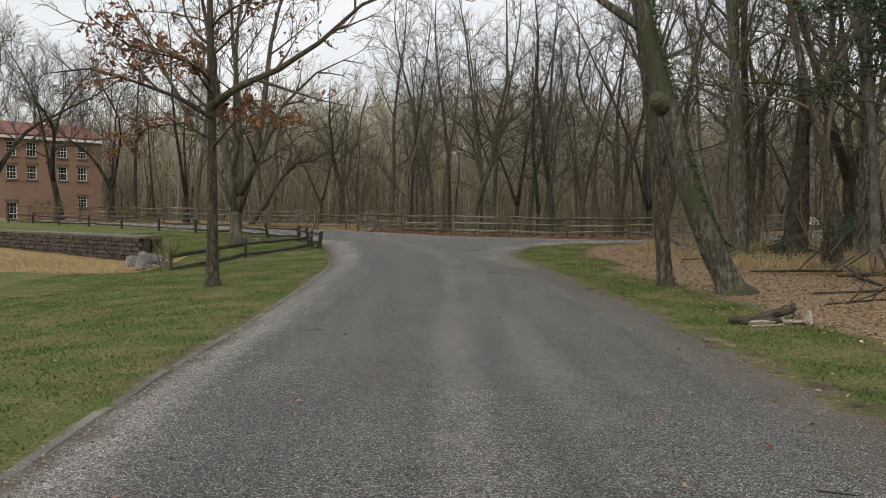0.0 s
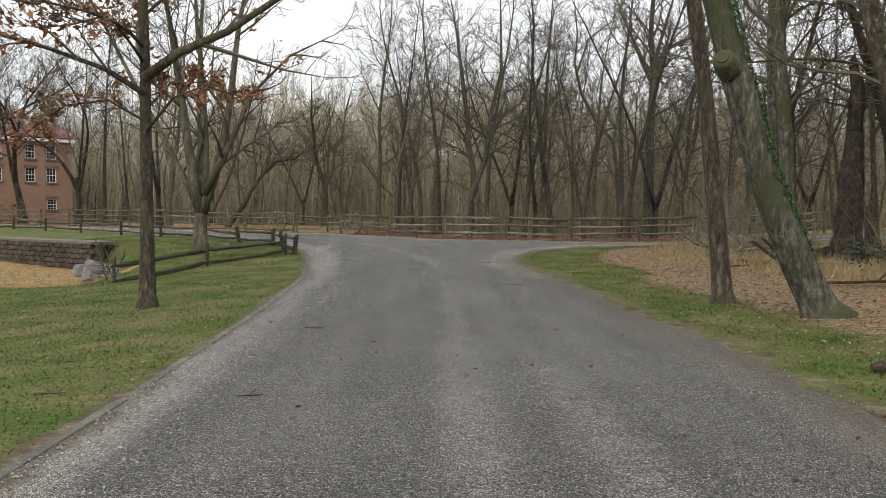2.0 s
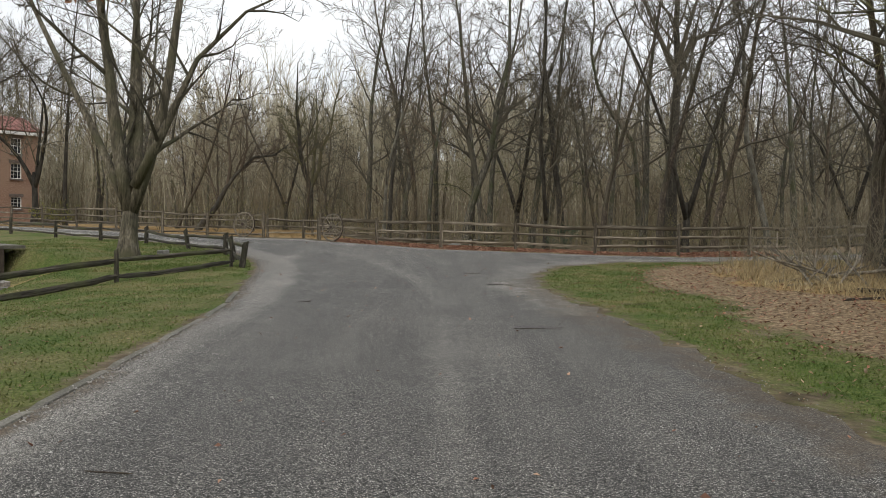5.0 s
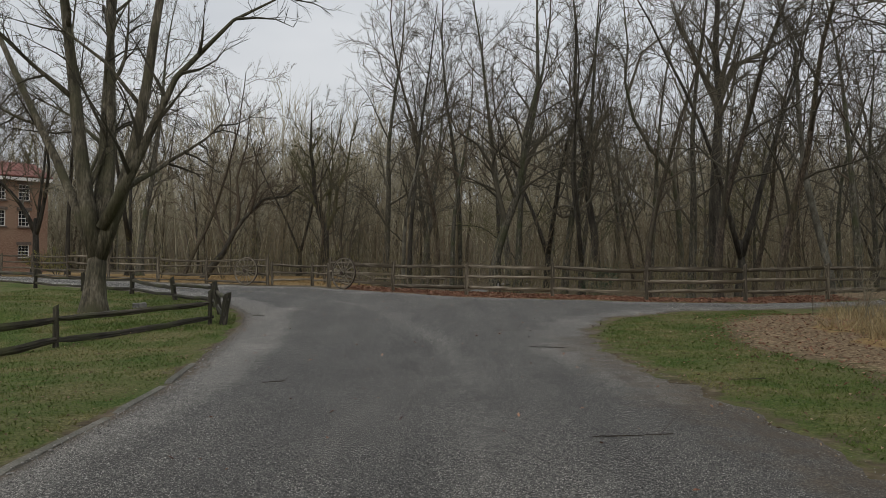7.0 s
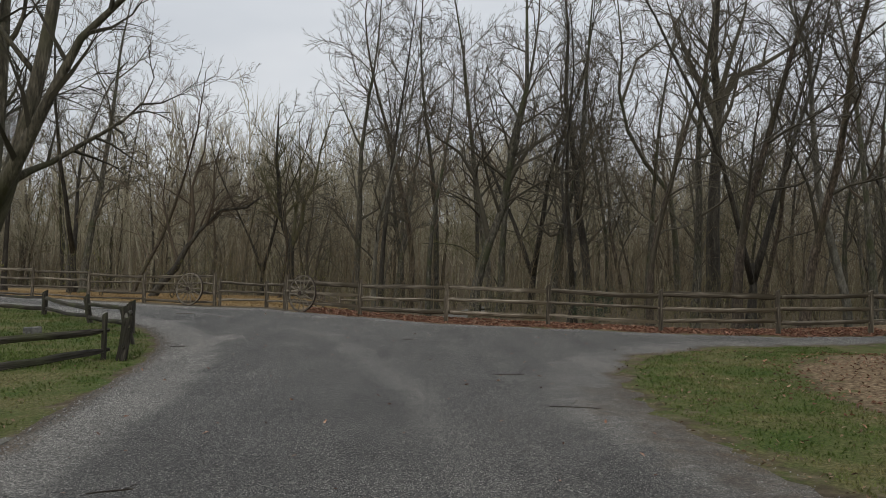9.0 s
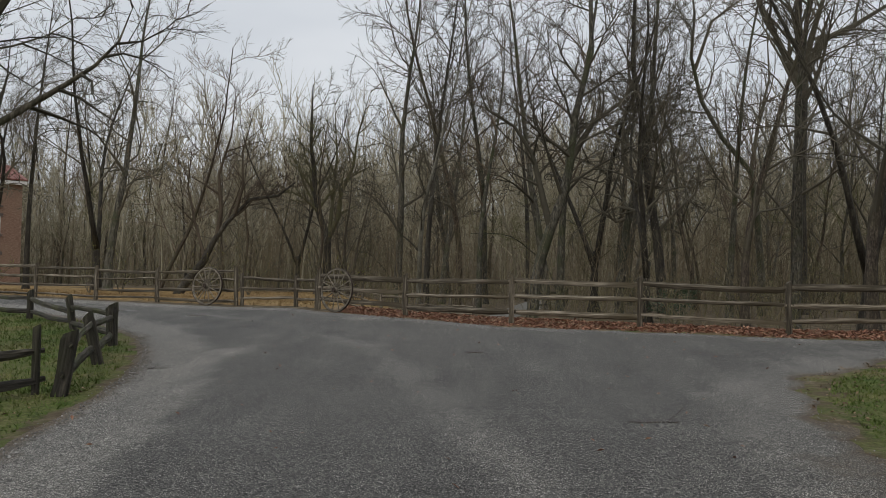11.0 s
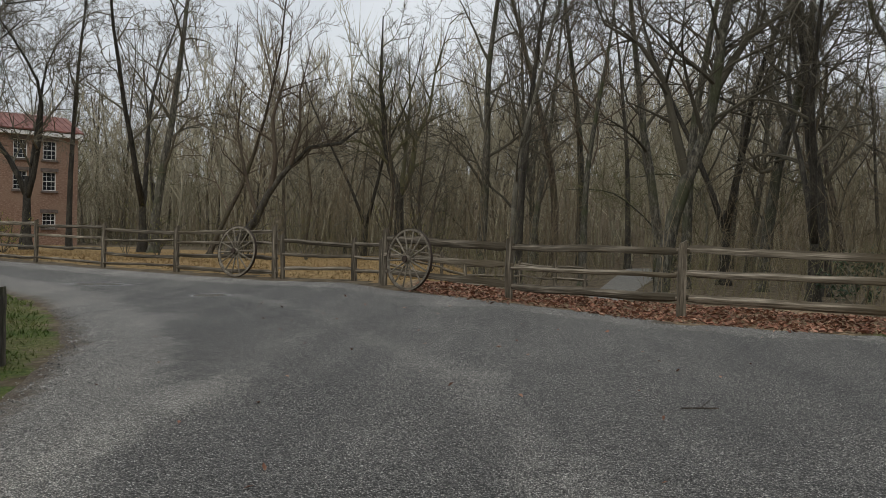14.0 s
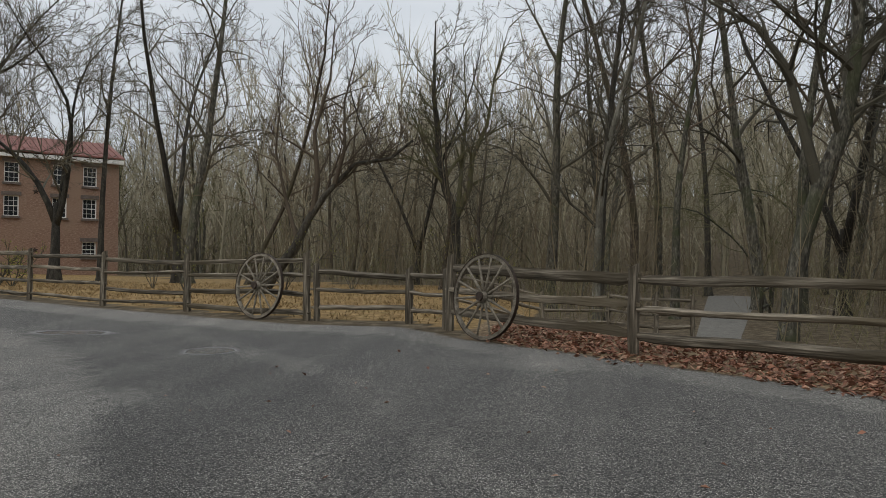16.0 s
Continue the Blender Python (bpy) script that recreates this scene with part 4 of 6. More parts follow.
leaner = make_tree("leaner", 14, 18, 0.27, 11, first=0.6, reach=0.26, bark=bark_grey, sides=16, spine=BENT, flare=1.85, split=True)
lean_ob = plant_tree("leaning_tree", leaner, 6.01, 16.35, "leaning grey tree with ivy creeping up its trunk")


def leaf_cloud(pts, size, mat, name, rng_, curl=0.3):
    """Small bent leaves at the given places, four triangles each."""
    n = len(pts)
    a = rng_.normal(0, 1, (n, 3))
    a /= np.linalg.norm(a, axis=1)[:, None]
    b = np.cross(a, rng_.normal(0, 1, (n, 3)))
    b /= np.linalg.norm(b, axis=1)[:, None]
    c = np.cross(a, b)
    sz = size * rng_.uniform(0.6, 1.3, (n, 1))
    v = np.stack([pts - a * sz, pts + b * sz * 0.45 + c * sz * curl, pts + a * sz, pts - b * sz * 0.45 + c * sz * curl, pts], 1).reshape(-1, 3)
    base = np.arange(n)[:, None] * 5
    f = np.concatenate([base + np.array(t) for t in ((0, 1, 4), (1, 2, 4), (2, 3, 4), (3, 0, 4))])
    return tris_mesh(name, v, f, mat)


def twig_ends(me, rng_, count):
    co = np.empty(len(me.vertices) * 3, dtype=np.float32)
    me.vertices.foreach_get("co", co)
    return co.reshape(-1, 3)[rng_.integers(0, len(me.vertices), count)]


rng = np.random.default_rng(5)
dead_leaf = island(material("clinging_brown_leaves", [(0.2, 0.088, 0.042), (0.31, 0.155, 0.08)], 6, bump=0, rough=0.7), 0.6, 1.3)
spots = twig_ends(oak[-1][1], rng, 16000)
spots = spots[(spots[:, 2] < 8.5) & (np.hypot(spots[:, 0], spots[:, 1]) < 3.2)][:2600]
leaves = part("dead_leaves", leaf_cloud(spots + rng.normal(0, 0.05, spots.shape), 0.075, dead_leaf, "dead_leaves", rng), None, oak_ob, "clinging brown oak leaves")
leaves["kind"] = "stuff"
ivy_green = island(material("ivy_leaves", [(0.03, 0.07, 0.02), (0.07, 0.13, 0.035)], 5, bump=0, rough=0.5), 0.6, 1.3)
ivy_pts = []
for _ in range(800):
    h = rng.uniform(0.9, 8.5)
    ang = -0.6 + 0.4 * math.sin(h * 2.1) + rng.normal(0, 0.25)
    rad_ = 0.285 * (1 - h * 0.045)
    ivy_pts.append((float(np.interp(h, [p[2] for p in BENT], [p[0] for p in BENT])) + rad_ * math.cos(ang) * 1.08, rad_ * math.sin(ang), h))
ivy = part("ivy", leaf_cloud(np.array(ivy_pts), 0.045, ivy_green, "ivy", rng), None, lean_ob, "green ivy leaves climbing the bark")
ivy["kind"] = "stuff"
knot = Geo()
knot.tube([(-1.52, 0.0, 3.8), (-1.66, -0.16, 3.9), (-1.74, -0.27, 3.95), (-1.77, -0.31, 3.97)], [0.2, 0.19, 0.17, 0.13], 14)
knot_ob = part("knot", knot.mesh("knot", bark_grey, True), None, lean_ob, "swollen bark round an old cut")
scar = Geo()
scar.tube([(-1.765, -0.3, 3.967), (-1.785, -0.33, 3.98)], [0.105, 0.09], 14)
part("cut_face", scar.mesh("cut_face", bark_maple), None, knot_ob, "pale weathered cut where a limb was sawn off")

T = dict(branches=7, twigs=5, fine=3, twig_r=0.013)
FOREST = [
    make_tree("w1", 21, 21, 0.27, 14, first=0.2, spread=(0.5, 1.15), reach=0.31, bark=bark_grey, wiggle=0.06, seg=12, **T),
    make_tree("w2", 22, 18, 0.2, 14, first=0.18, spread=(0.5, 1.15), reach=0.32, bark=bark_brown, wiggle=0.085, seg=12, **T),
    make_tree("w3", 23, 22, 0.24, 13, first=0.3, spread=(0.6, 1.25), reach=0.28, bark=bark_grey, twigmat=twig_red, wiggle=0.05, seg=12, **T),
    make_tree("w4", 24, 15, 0.14, 13, first=0.15, spread=(0.5, 1.1), reach=0.32, bark=bark_brown, lean=(0.25, 0.05), wiggle=0.11, seg=12, twigmat=twig_red, **T),
    make_tree("w5", 25, 20, 0.25, 16, spread=(0.5, 1.2), reach=0.3, bark=bark_dark, wiggle=0.07, fork=(3.2, [(-0.4, 0, 0.7), (0.3, 0.1, 0.6)]), **T),
    make_tree("w6", 26, 17, 0.16, 13, first=0.2, spread=(0.6, 1.2), reach=0.3, bark=bark_pale, wiggle=0.09, seg=12, **T),
    make_tree("w7", 27, 12, 0.1, 12, first=0.12, spread=(0.5, 1.2), reach=0.36, bark=bark_grey, lean=(-0.25, 0.1), wiggle=0.13, seg=12, twigmat=twig_olive, **T),
]
SPREAD = make_tree("spread", 35, 15.5, 0.27, 26, spread=(0.5, 1.15), reach=0.33, branches=8, twigs=6, fine=4, bark=bark_dark, fork=(3.9, [(-0.5, 0, 0.65), (0.35, 0.1, 0.6), (-0.05, 0.35, 0.5)]), wiggle=0.08, twig_r=0.013)
LT = dict(branches=6, twigs=5, fine=2, twig_r=0.019, reach=0.31, spread=(0.5, 1.15), seg=11)
BACK = [make_tree("b1", 51, 20, 0.23, 12, first=0.2, bark=bark_grey, wiggle=0.06, **LT), make_tree("b2", 52, 17, 0.18, 12, first=0.16, bark=bark_brown, wiggle=0.085, **LT), make_tree("b3", 53, 21, 0.21, 12, first=0.28, bark=bark_dark, twigmat=twig_red, **LT), make_tree("b4", 54, 15, 0.14, 12, first=0.14, bark=bark_grey, wiggle=0.1, lean=(0.15, 0.1), twigmat=twig_olive, **LT)]
RICH = dict(branches=8, twigs=6, fine=4, twig_r=0.012)
BIG = make_tree("big", 31, 26, 0.45, 16, first=0.5, spread=(0.6, 1.05), reach=0.26, bark=bark_dark, sides=10, spine=[(0, 0, 0), (0.03, 0, 2.5), (0, 0, 5.2), (0.1, 0, 8.5), (0.3, 0, 12.4), (0.1, 0.2, 15.5), (0.4, 0.3, 20), (0.3, 0.3, 26)], extra=[
    ([(0.25, 0, 11.8), (-0.4, 0.1, 13.2), (-1.1, 0.2, 14.8), (-2.2, 0.2, 17.2), (-3.0, 0.4, 20.0)], 0.26, 9),
    ([(0.3, 0, 12.2), (1.1, -0.2, 14.3), (2.8, -0.3, 15.1), (5.2, -0.5, 16.6), (7.0, -0.6, 19.0)], 0.24, 9),
    ([(0.25, 0, 12.8), (0.7, -0.5, 15.0), (1.5, -0.9, 18.0), (1.8, -1.2, 21.0)], 0.2, 8)], **RICH)
TALL = make_tree("tall", 32, 17, 0.17, 13, first=0.36, reach=0.2, branches=6, twigs=5, fine=4, bark=bark_dark, wiggle=0.025, twig_r=0.012)
DARK = make_tree("dark", 36, 19, 0.24, 15, first=0.3, reach=0.28, spread=(0.6, 1.2), bark=bark_dark, spine=[(0, 0, 0), (-0.04, 0, 1.3), (-0.23, 0, 3.5), (-0.58, 0, 5.5), (-0.84, 0, 8.4), (-1.3, 0.2, 11.5), (-1.2, 0.2, 15), (-1.6, 0.2, 19)], **RICH)
LEAN = make_tree("lean", 33, 6.4, 0.25, 8, first=0.5, reach=0.5, bark=bark_dark, twigmat=twig_red, spine=[(0, 0, -0.2), (0.5, 0, 0.6), (1.4, 0, 1.7), (1.95, 0, 2.85), (2.6, 0, 3.75), (3.0, 0.1, 4.2), (3.8, 0.1, 5.0), (5.2, 0.2, 5.2), (6.1, 0.2, 5.9)], extra=[
    ([(2.1, 0, 3.0), (2.3, 0, 4.4), (2.1, 0.1, 6.3), (2.7, 0.2, 8.4), (2.9, 0.2, 11)], 0.14, 8), ([(1.5, 0, 1.9), (0.9, 0.2, 3.6), (0.4, 0.3, 5.6), (0.6, 0.3, 8.0)], 0.1, 7), ([(3.0, 0, 4.2), (3.4, 0, 5.6), (3.3, 0.2, 7.5), (3.9, 0.2, 9.8)], 0.1, 7)], **RICH)
FORK = make_tree("fork", 34, 13, 0.3, 12, first=0.42, reach=0.3, bark=bark_dark, twigmat=twig_olive, spine=[(0, 0, -0.3), (-0.1, 0, 1.4), (-0.1, 0, 3.4), (-0.6, 0, 4.7), (-0.95, 0, 6.3), (-1.0, 0, 7.6), (-1.25, 0.1, 9.2), (-1.2, 0.2, 13)], extra=[
    ([(-0.1, 0, 3.3), (0.55, 0, 4.7), (0.7, 0, 6.2), (1.4, 0.1, 7.8), (1.7, 0.2, 10), (2.4, 0.2, 12.5)], 0.2, 10), ([(0.0, 0, 3.6), (0.1, 0.4, 5.5), (0.3, 0.6, 8.5), (0.1, 0.7, 12)], 0.15, 9), ([(-0.7, 0, 5.0), (-1.6, 0.2, 6.6), (-2.4, 0.2, 8.8)], 0.1, 7)], **RICH)
CURVY = make_tree("curvy", 37, 17, 0.25, 12, first=0.45, reach=0.3, spread=(0.6, 1.2), bark=bark_grey, spine=[(0, 0, -0.3), (0.15, 0, 1.4), (0.4, 0, 2.65), (0.8, 0, 3.9), (1.3, 0, 5.2), (1.6, 0, 6.8), (1.7, 0.1, 8.2), (2.4, 0.2, 11), (2.3, 0.2, 17)], extra=[
    ([(0.75, 0, 3.8), (0.35, 0, 5.4), (0.0, 0, 6.8), (-0.7, 0.1, 7.9), (-1.8, 0.2, 8.6), (-2.6, 0.2, 10.5)], 0.15, 10), ([(1.6, 0, 6.6), (2.4, -0.2, 8.0), (3.6, -0.3, 8.9), (4.6, -0.3, 11)], 0.13, 9), ([(1.2, 0, 5.0), (2.0, 0.3, 5.9), (2.8, 0.4, 5.7), (3.7, 0.5, 6.4)], 0.07, 7)], **RICH)
HOOK = make_tree("hook", 38, 18, 0.23, 12, first=0.4, reach=0.3, spread=(0.6, 1.2), bark=bark_grey, spine=[(0, 0, -0.3), (0.1, 0, 1.4), (0.2, 0, 2.5), (0.45, 0, 4.5), (0.85, 0, 6.2), (1.2, 0, 7.5), (1.5, 0, 8.8), (1.7, 0.2, 12), (2.1, 0.2, 18)], extra=[
    ([(0.45, 0, 4.6), (-0.1, 0, 4.45), (-0.7, 0, 4.9), (-1.25, 0, 6.0), (-1.9, 0.1, 6.5)], 0.1, 8), ([(0.8, 0, 6.0), (0.2, 0.2, 7.6), (0.3, 0.3, 9.6), (-0.5, 0.4, 12)], 0.12, 9)], **RICH)
SWEEP = make_tree("sweep", 39, 18, 0.2, 10, first=0.5, reach=0.28, spread=(0.6, 1.2), bark=bark_grey, spine=[(0, 0, -0.3), (0, 0, 1.8), (-0.2, 0, 4.9), (-0.5, 0, 7.1), (-1.9, 0, 8.8), (-2.9, 0, 10.6), (-3.4, 0, 12.8), (-3.2, 0.1, 15), (-3.5, 0.1, 18)], extra=[
    ([(-0.5, 0, 7.0), (-0.1, 0.2, 9.2), (0.5, 0.2, 11.8), (0.4, 0.3, 15)], 0.12, 9), ([(-3.2, 0, 12.2), (-2.4, 0, 14.6), (-0.8, 0, 15.8), (0.2, 0.2, 17.5)], 0.09, 8)], **RICH)
PALE = make_tree("pale", 40, 19, 0.2, 12, first=0.5, reach=0.26, bark=bark_pale, spine=[(0, 0, -0.3), (-0.1, 0, 1.2), (-0.8, 0, 3.9), (-1.4, 0, 6.4), (-1.65, 0, 9.5), (-1.8, 0, 12.6), (-2.6, 0.1, 14.8), (-3.0, 0.1, 19)], **RICH)
woods = "bare woodland trees"
featured = [
    (BIG, 16.7, 65.5, "big dark-barked tree with a broad bare crown", 0, 1), (PALE, 18.95, 54.6, "pale blotched leaning tree behind the fence", 0, 1), (SWEEP, 13.86, 63, "slim grey tree with a sweeping upper stem", 0, 1),
    (DARK, 8.2, 59.5, "dark tall tree behind the fence", 0, 1), (TALL, -2.5, 61.0, "tall straight slim tree beyond the creek", 0, 1.0), (FORK, -9.1, 72.5, "forked dark tree in the brush", 0, 1),
    (LEAN, -15.7, 64.6, "dark tree leaning over the dry brush", 0, 1), (FOREST[0], -21.7, 69.8, "tall dark woodland tree near the mill", 10, 1), (FOREST[4], -22.9, 71, "forked tall bare tree near the mill", 70, 1.05), (FOREST[3], -18.4, 69.2, "slender bare tree near the mill", 10, 1),
    (TALL, -27.8, 72, "straight bare tree in front of the mill", 80, 1.1), (SPREAD, -29.2, 70.3, "forked bare tree in front of the mill", 0, 1.05), (SPREAD, -33.5, 69.6, "spreading bare tree in front of the mill", 120, 1.2), (SPREAD, -37.5, 66, "spreading bare tree at the lane", 220, 1.3),
    (CURVY, 2.0, 55.5, "crooked mossy tree by the creek path", 0, 1), (HOOK, 6.5, 61, "grey tree with a hooked low limb", 0, 1), (FOREST[0], 3.9, 68.5, "grey bare tree further along the path", 150, 1), (FOREST[1], -1.1, 68.5, "brown-barked crooked tree beyond the creek", 80, 1.1), (FOREST[0], -4.4, 66.5, "tall grey bare tree beyond the creek", 250, 0.9), (FOREST[2], 0.6, 76, "tall bare tree beside the footpath", 120, 1.05), (FOREST[5], -2.6, 57.5, "pale thin tree by the footbridge", 30, 0.8),
    (FOREST[2], 9.4, 25.2, "tall grey tree at the wood's edge", 0, 0.95), (FOREST[0], 10.3, 27.6, "grey twin tree at the wood's edge", 50, 0.9), (FOREST[1], 10.9, 22.0, "brown-barked tree among dry leaves", 0, 0.9), (FOREST[2], 11.2, 16.6, "tall tree among dry leaves by the drive", 200, 0.85),
]
for me, x, y, lab, turn, size in featured:
    plant_tree("woodland_tree", me, x, y, lab, woods, turn, size)

taken = [(f[1], f[2]) for f in featured] + [(5.2, 18.4), (6.0, 16.4), (11.7, 26.6), (8.8, 27.5)]


def clear(x, y, gap):
    d = y - float(np.interp(x, FENCE_X, FENCE_Y))
    if -1.0 < d < 3 or float(road_inside(x, y)[0]) > -3.5:
        return False
    lx, ly = (x + 38.9) * 0.5 + (y - 90.8) * 0.866, -(x + 38.9) * 0.866 + (y - 90.8) * 0.5
    if -18 < lx < 3 and -26 < ly < 12:
        return False
    if 50 < y < 92 and abs(x - (0.3 + (y - 57) * 0.19)) < (1.8 if y < 62 else 1.0):
        return False
    return all((x - a) ** 2 + (y - b) ** 2 > gap * gap for a, b in taken)


LABELS = ["grey-barked bare tree in the woods", "brown-barked bare tree in the woods", "tall bare woodland tree with reddish twigs", "leaning slender bare tree in the woods", "forked dark bare tree in the woods", "pale-barked bare tree in the woods", "crooked thin bare tree with olive twigs"]


def scatter(count, xr, yr, gap, sizes, keep=None, back=False):
    made = 0
    for _ in range(count * 14):
        if made >= count:
            return
        x, y = rng.uniform(*xr), rng.uniform(*yr)
        if (keep and not keep(x, y)) or not clear(x, y, gap):
            continue
        k = int(rng.choice([0, 1, 2, 6] if back else [0, 0, 1, 1, 2, 2, 3, 4, 4, 5, 6, 6]))
        low = 0.72 if -30 < x < -3 and y > 55 else 1.0
        plant_tree("woodland_tree", BACK[min(k, 3)] if back else FOREST[k], x, y, LABELS[k], woods, rng.uniform(0, 360), rng.uniform(*sizes) * low)
        taken.append((x, y))
        made += 1


def behind(x, y):
    return y - float(np.interp(x, FENCE_X, FENCE_Y)) > (9 if x > -5 else 16)


scatter(46, (-40, 40), (48, 82), 2.4, (0.6, 1.0), behind)
scatter(60, (-50, 55), (78, 112), 3.0, (0.75, 1.1), behind, True)
scatter(16, (-85, -44), (104, 132), 3.5, (0.95, 1.25), None, True)
scatter(16, (-62, -38), (60, 84), 3.0, (0.8, 1.05), behind, True)
scatter(36, (9.8, 26), (15, 46), 2.1, (0.8, 1.12))
scatter(26, (16, 50), (22, 70), 2.6, (0.8, 1.1), None, True)


# ---- far woods and undergrowth ----
def far_woods():
    """Some hundreds of bare trees on the rising ground beyond, one joined mass."""
    r = np.random.default_rng(77)
    g = Geo()
    sa, sb, sr = [], [], []
    for _ in range(2100):
        y = 84 + 150 * r.uniform(0, 1) ** 1.25
        x = r.uniform(-0.72, 0.68) * (y + 8)
        if behind(x, y) and clear(x, y, 0):
            z = ground(x, y)
            H = r.uniform(11, 17)
            p, q = grow(r, (x, y, z - 0.2), (r.normal(0, 0.06), r.normal(0, 0.06), 1), H, r.uniform(0.07, 0.15), 0.03, 5, 0.11)
            g.tube(p, q, 3, cap=False)
            for u in r.uniform(0.12, 1.0, 11):
                o, d = along(p, float(u))
                e = o + side_dir(r, d, r.uniform(0.4, 1.0)) * H * 0.24 * (1.3 - u)
                e[2] += H * 0.06
                sa.append(o), sb.append(e), sr.append(0.045)
                for w in r.uniform(0.25, 1.0, 6):
                    o2 = o + (e - o) * w
                    sa.append(o2), sb.append(o2 + (unit(e - o) + r.normal(0, 0.5, 3) + np.array([0, 0, 0.35])) * H * 0.085), sr.append(0.026)
    g.spikes(np.array(sa), np.array(sb), np.array(sr))
    # Distance haze is put into this colour, much paler than the nearer twigs.
    return g.mesh("far_woods", island(material("hazed_far_twigs", [(0.24, 0.212, 0.145), (0.4, 0.36, 0.26)], 0.1, bump=0), 0.7, 1.3))


tagged(new("far_woods", far_woods()), "bare grey-brown woods on the far hillside, coloured paler for haze", "woods", kind="stuff")


def undergrowth(name, seed, count, place, height, mat, twigs=9, rad=0.012):
    r = np.random.default_rng(seed)
    a, b, rr, bend, fa, fb = [], [], [], [], [], []
    while len(a) < count:
        x, y = place(r)
        if not clear(x, y, 0.35):
            continue
        z = ground(x, y)
        h = r.uniform(*height)
        o = np.array([x, y, z - 0.05])
        slant = 0.32 if h < 4 else 0.16
        e = o + np.array([r.normal(0, slant), r.normal(0, slant), 1.0]) * h
        a.append(o), b.append(e), rr.append(rad * r.uniform(0.6, 1.3) * (0.5 + h / 6)), bend.append(r.normal(0, (0.14 if h < 4 else 0.05) * h, 3))
        for u in r.uniform(0.2, 0.98, twigs):
            m_ = o + (e - o) * u + bend[-1] * (1 - abs(2 * u - 1))
            fa.append(m_), fb.append(m_ + (r.normal(0, 0.7, 3) + np.array([0, 0, 0.6])) * h * 0.2)
    g = Geo()
    g.spikes(np.array(a), np.array(b), np.array(rr), np.array(bend))
    g.spikes(np.array(fa), np.array(fb), np.full(len(fa), max(rad * 0.45, 0.0055)))
    return tagged(new(name, g.mesh(name, mat)), kind="stuff")


def behind_place(near, deep, x0=-55, x1=48):
    def f(r):
        x = r.uniform(x0, x1)
        first = max(near, 19) if x < -4.5 else near
        return x, float(np.interp(x, FENCE_X, FENCE_Y)) + first + (deep - first) * r.uniform(0, 1) ** 1.3
    return f


brush_brown = island(material("brush_brown", [(0.105, 0.082, 0.049), (0.205, 0.166, 0.105)], 0.3, bump=0), 0.6, 1.4)
brush_olive = island(material("brush_olive", [(0.105, 0.094, 0.044), (0.19, 0.17, 0.085)], 0.3, bump=0), 0.6, 1.4)
brush_grey = island(material("brush_grey", [(0.14, 0.122, 0.085), (0.27, 0.238, 0.172)], 0.3, bump=0), 0.6, 1.4)
tagged(undergrowth("undergrowth", 41, 2600, behind_place(9, 75), (1.0, 5.0), brush_brown, 10, 0.011), "dense brown saplings and brush among the trees", "undergrowth")
tagged(undergrowth("saplings", 46, 800, behind_place(16, 66), (4.0, 9.5), brush_brown, 34, 0.015), "thin grey-brown saplings with upswept twigs", "undergrowth")
tagged(undergrowth("undergrowth", 42, 3200, behind_place(8, 52), (0.5, 2.6), brush_olive, 10, 0.011), "olive-tinged brush along the creek", "undergrowth")
tagged(undergrowth("undergrowth", 43, 260, behind_place(7, 34), (1.0, 3.2), brush_grey, 14, 0.009), "pale grey tangled branches in the brush", "undergrowth")
tagged(undergrowth("undergrowth", 44, 450, lambda r: (r.uniform(9.5, 32), r.uniform(14, 42)), (0.8, 4.0), brush_brown), "brown brush at the wood's edge", "undergrowth")
tagged(undergrowth("undergrowth", 45, 160, lambda r: (r.uniform(8.2, 12.5), r.uniform(28, 35.5)), (0.6, 2.6), brush_grey, 12), "tangled pale shrub beside the drive", "undergrowth")

# ---- small things ----
stone_mat = island(material("grey_brown_stone", [(0.035, 0.026, 0.021), (0.075, 0.058, 0.047), (0.12, 0.097, 0.08)], 4, fine=(22, 0.35), vary=0.35, bump=0.7, bump_scale=14), 0.9, 1.1)
rock_mat = material("pale_grey_rock", [(0.08, 0.077, 0.07), (0.17, 0.163, 0.15), (0.26, 0.25, 0.23)], 2.5, fine=(18, 0.3), vary=0.25, bump=0.8, bump_scale=7)
dead_wood = material("bleached_dead_wood", [(0.055, 0.046, 0.034), (0.16, 0.138, 0.105), (0.32, 0.28, 0.22)], 7, fine=(45, 0.35), vary=0.35, bump=0.6, bump_scale=24)
rot_wood = material("rotten_dark_wood", [(0.018, 0.014, 0.011), (0.045, 0.035, 0.026), (0.1, 0.078, 0.055)], 6, fine=(40, 0.4), vary=0.2, bump=0.9, bump_scale=18, dist=0.05)
peeled = material("peeled_pale_wood", [(0.06, 0.046, 0.032), (0.24, 0.2, 0.145), (0.46, 0.4, 0.31)], 9, stretch=(0.2, 1, 1), fine=(50, 0.4), bump=0.6, bump_scale=26)
concrete = material("worn_concrete_kerb", [(0.075, 0.07, 0.056), (0.125, 0.117, 0.098), (0.19, 0.178, 0.152)], 2.2, fine=(50, 0.35), vary=0.15, bump=0.5, bump_scale=60, dist=0.006, big=(0.9, (0.12, 0.118, 0.08)))


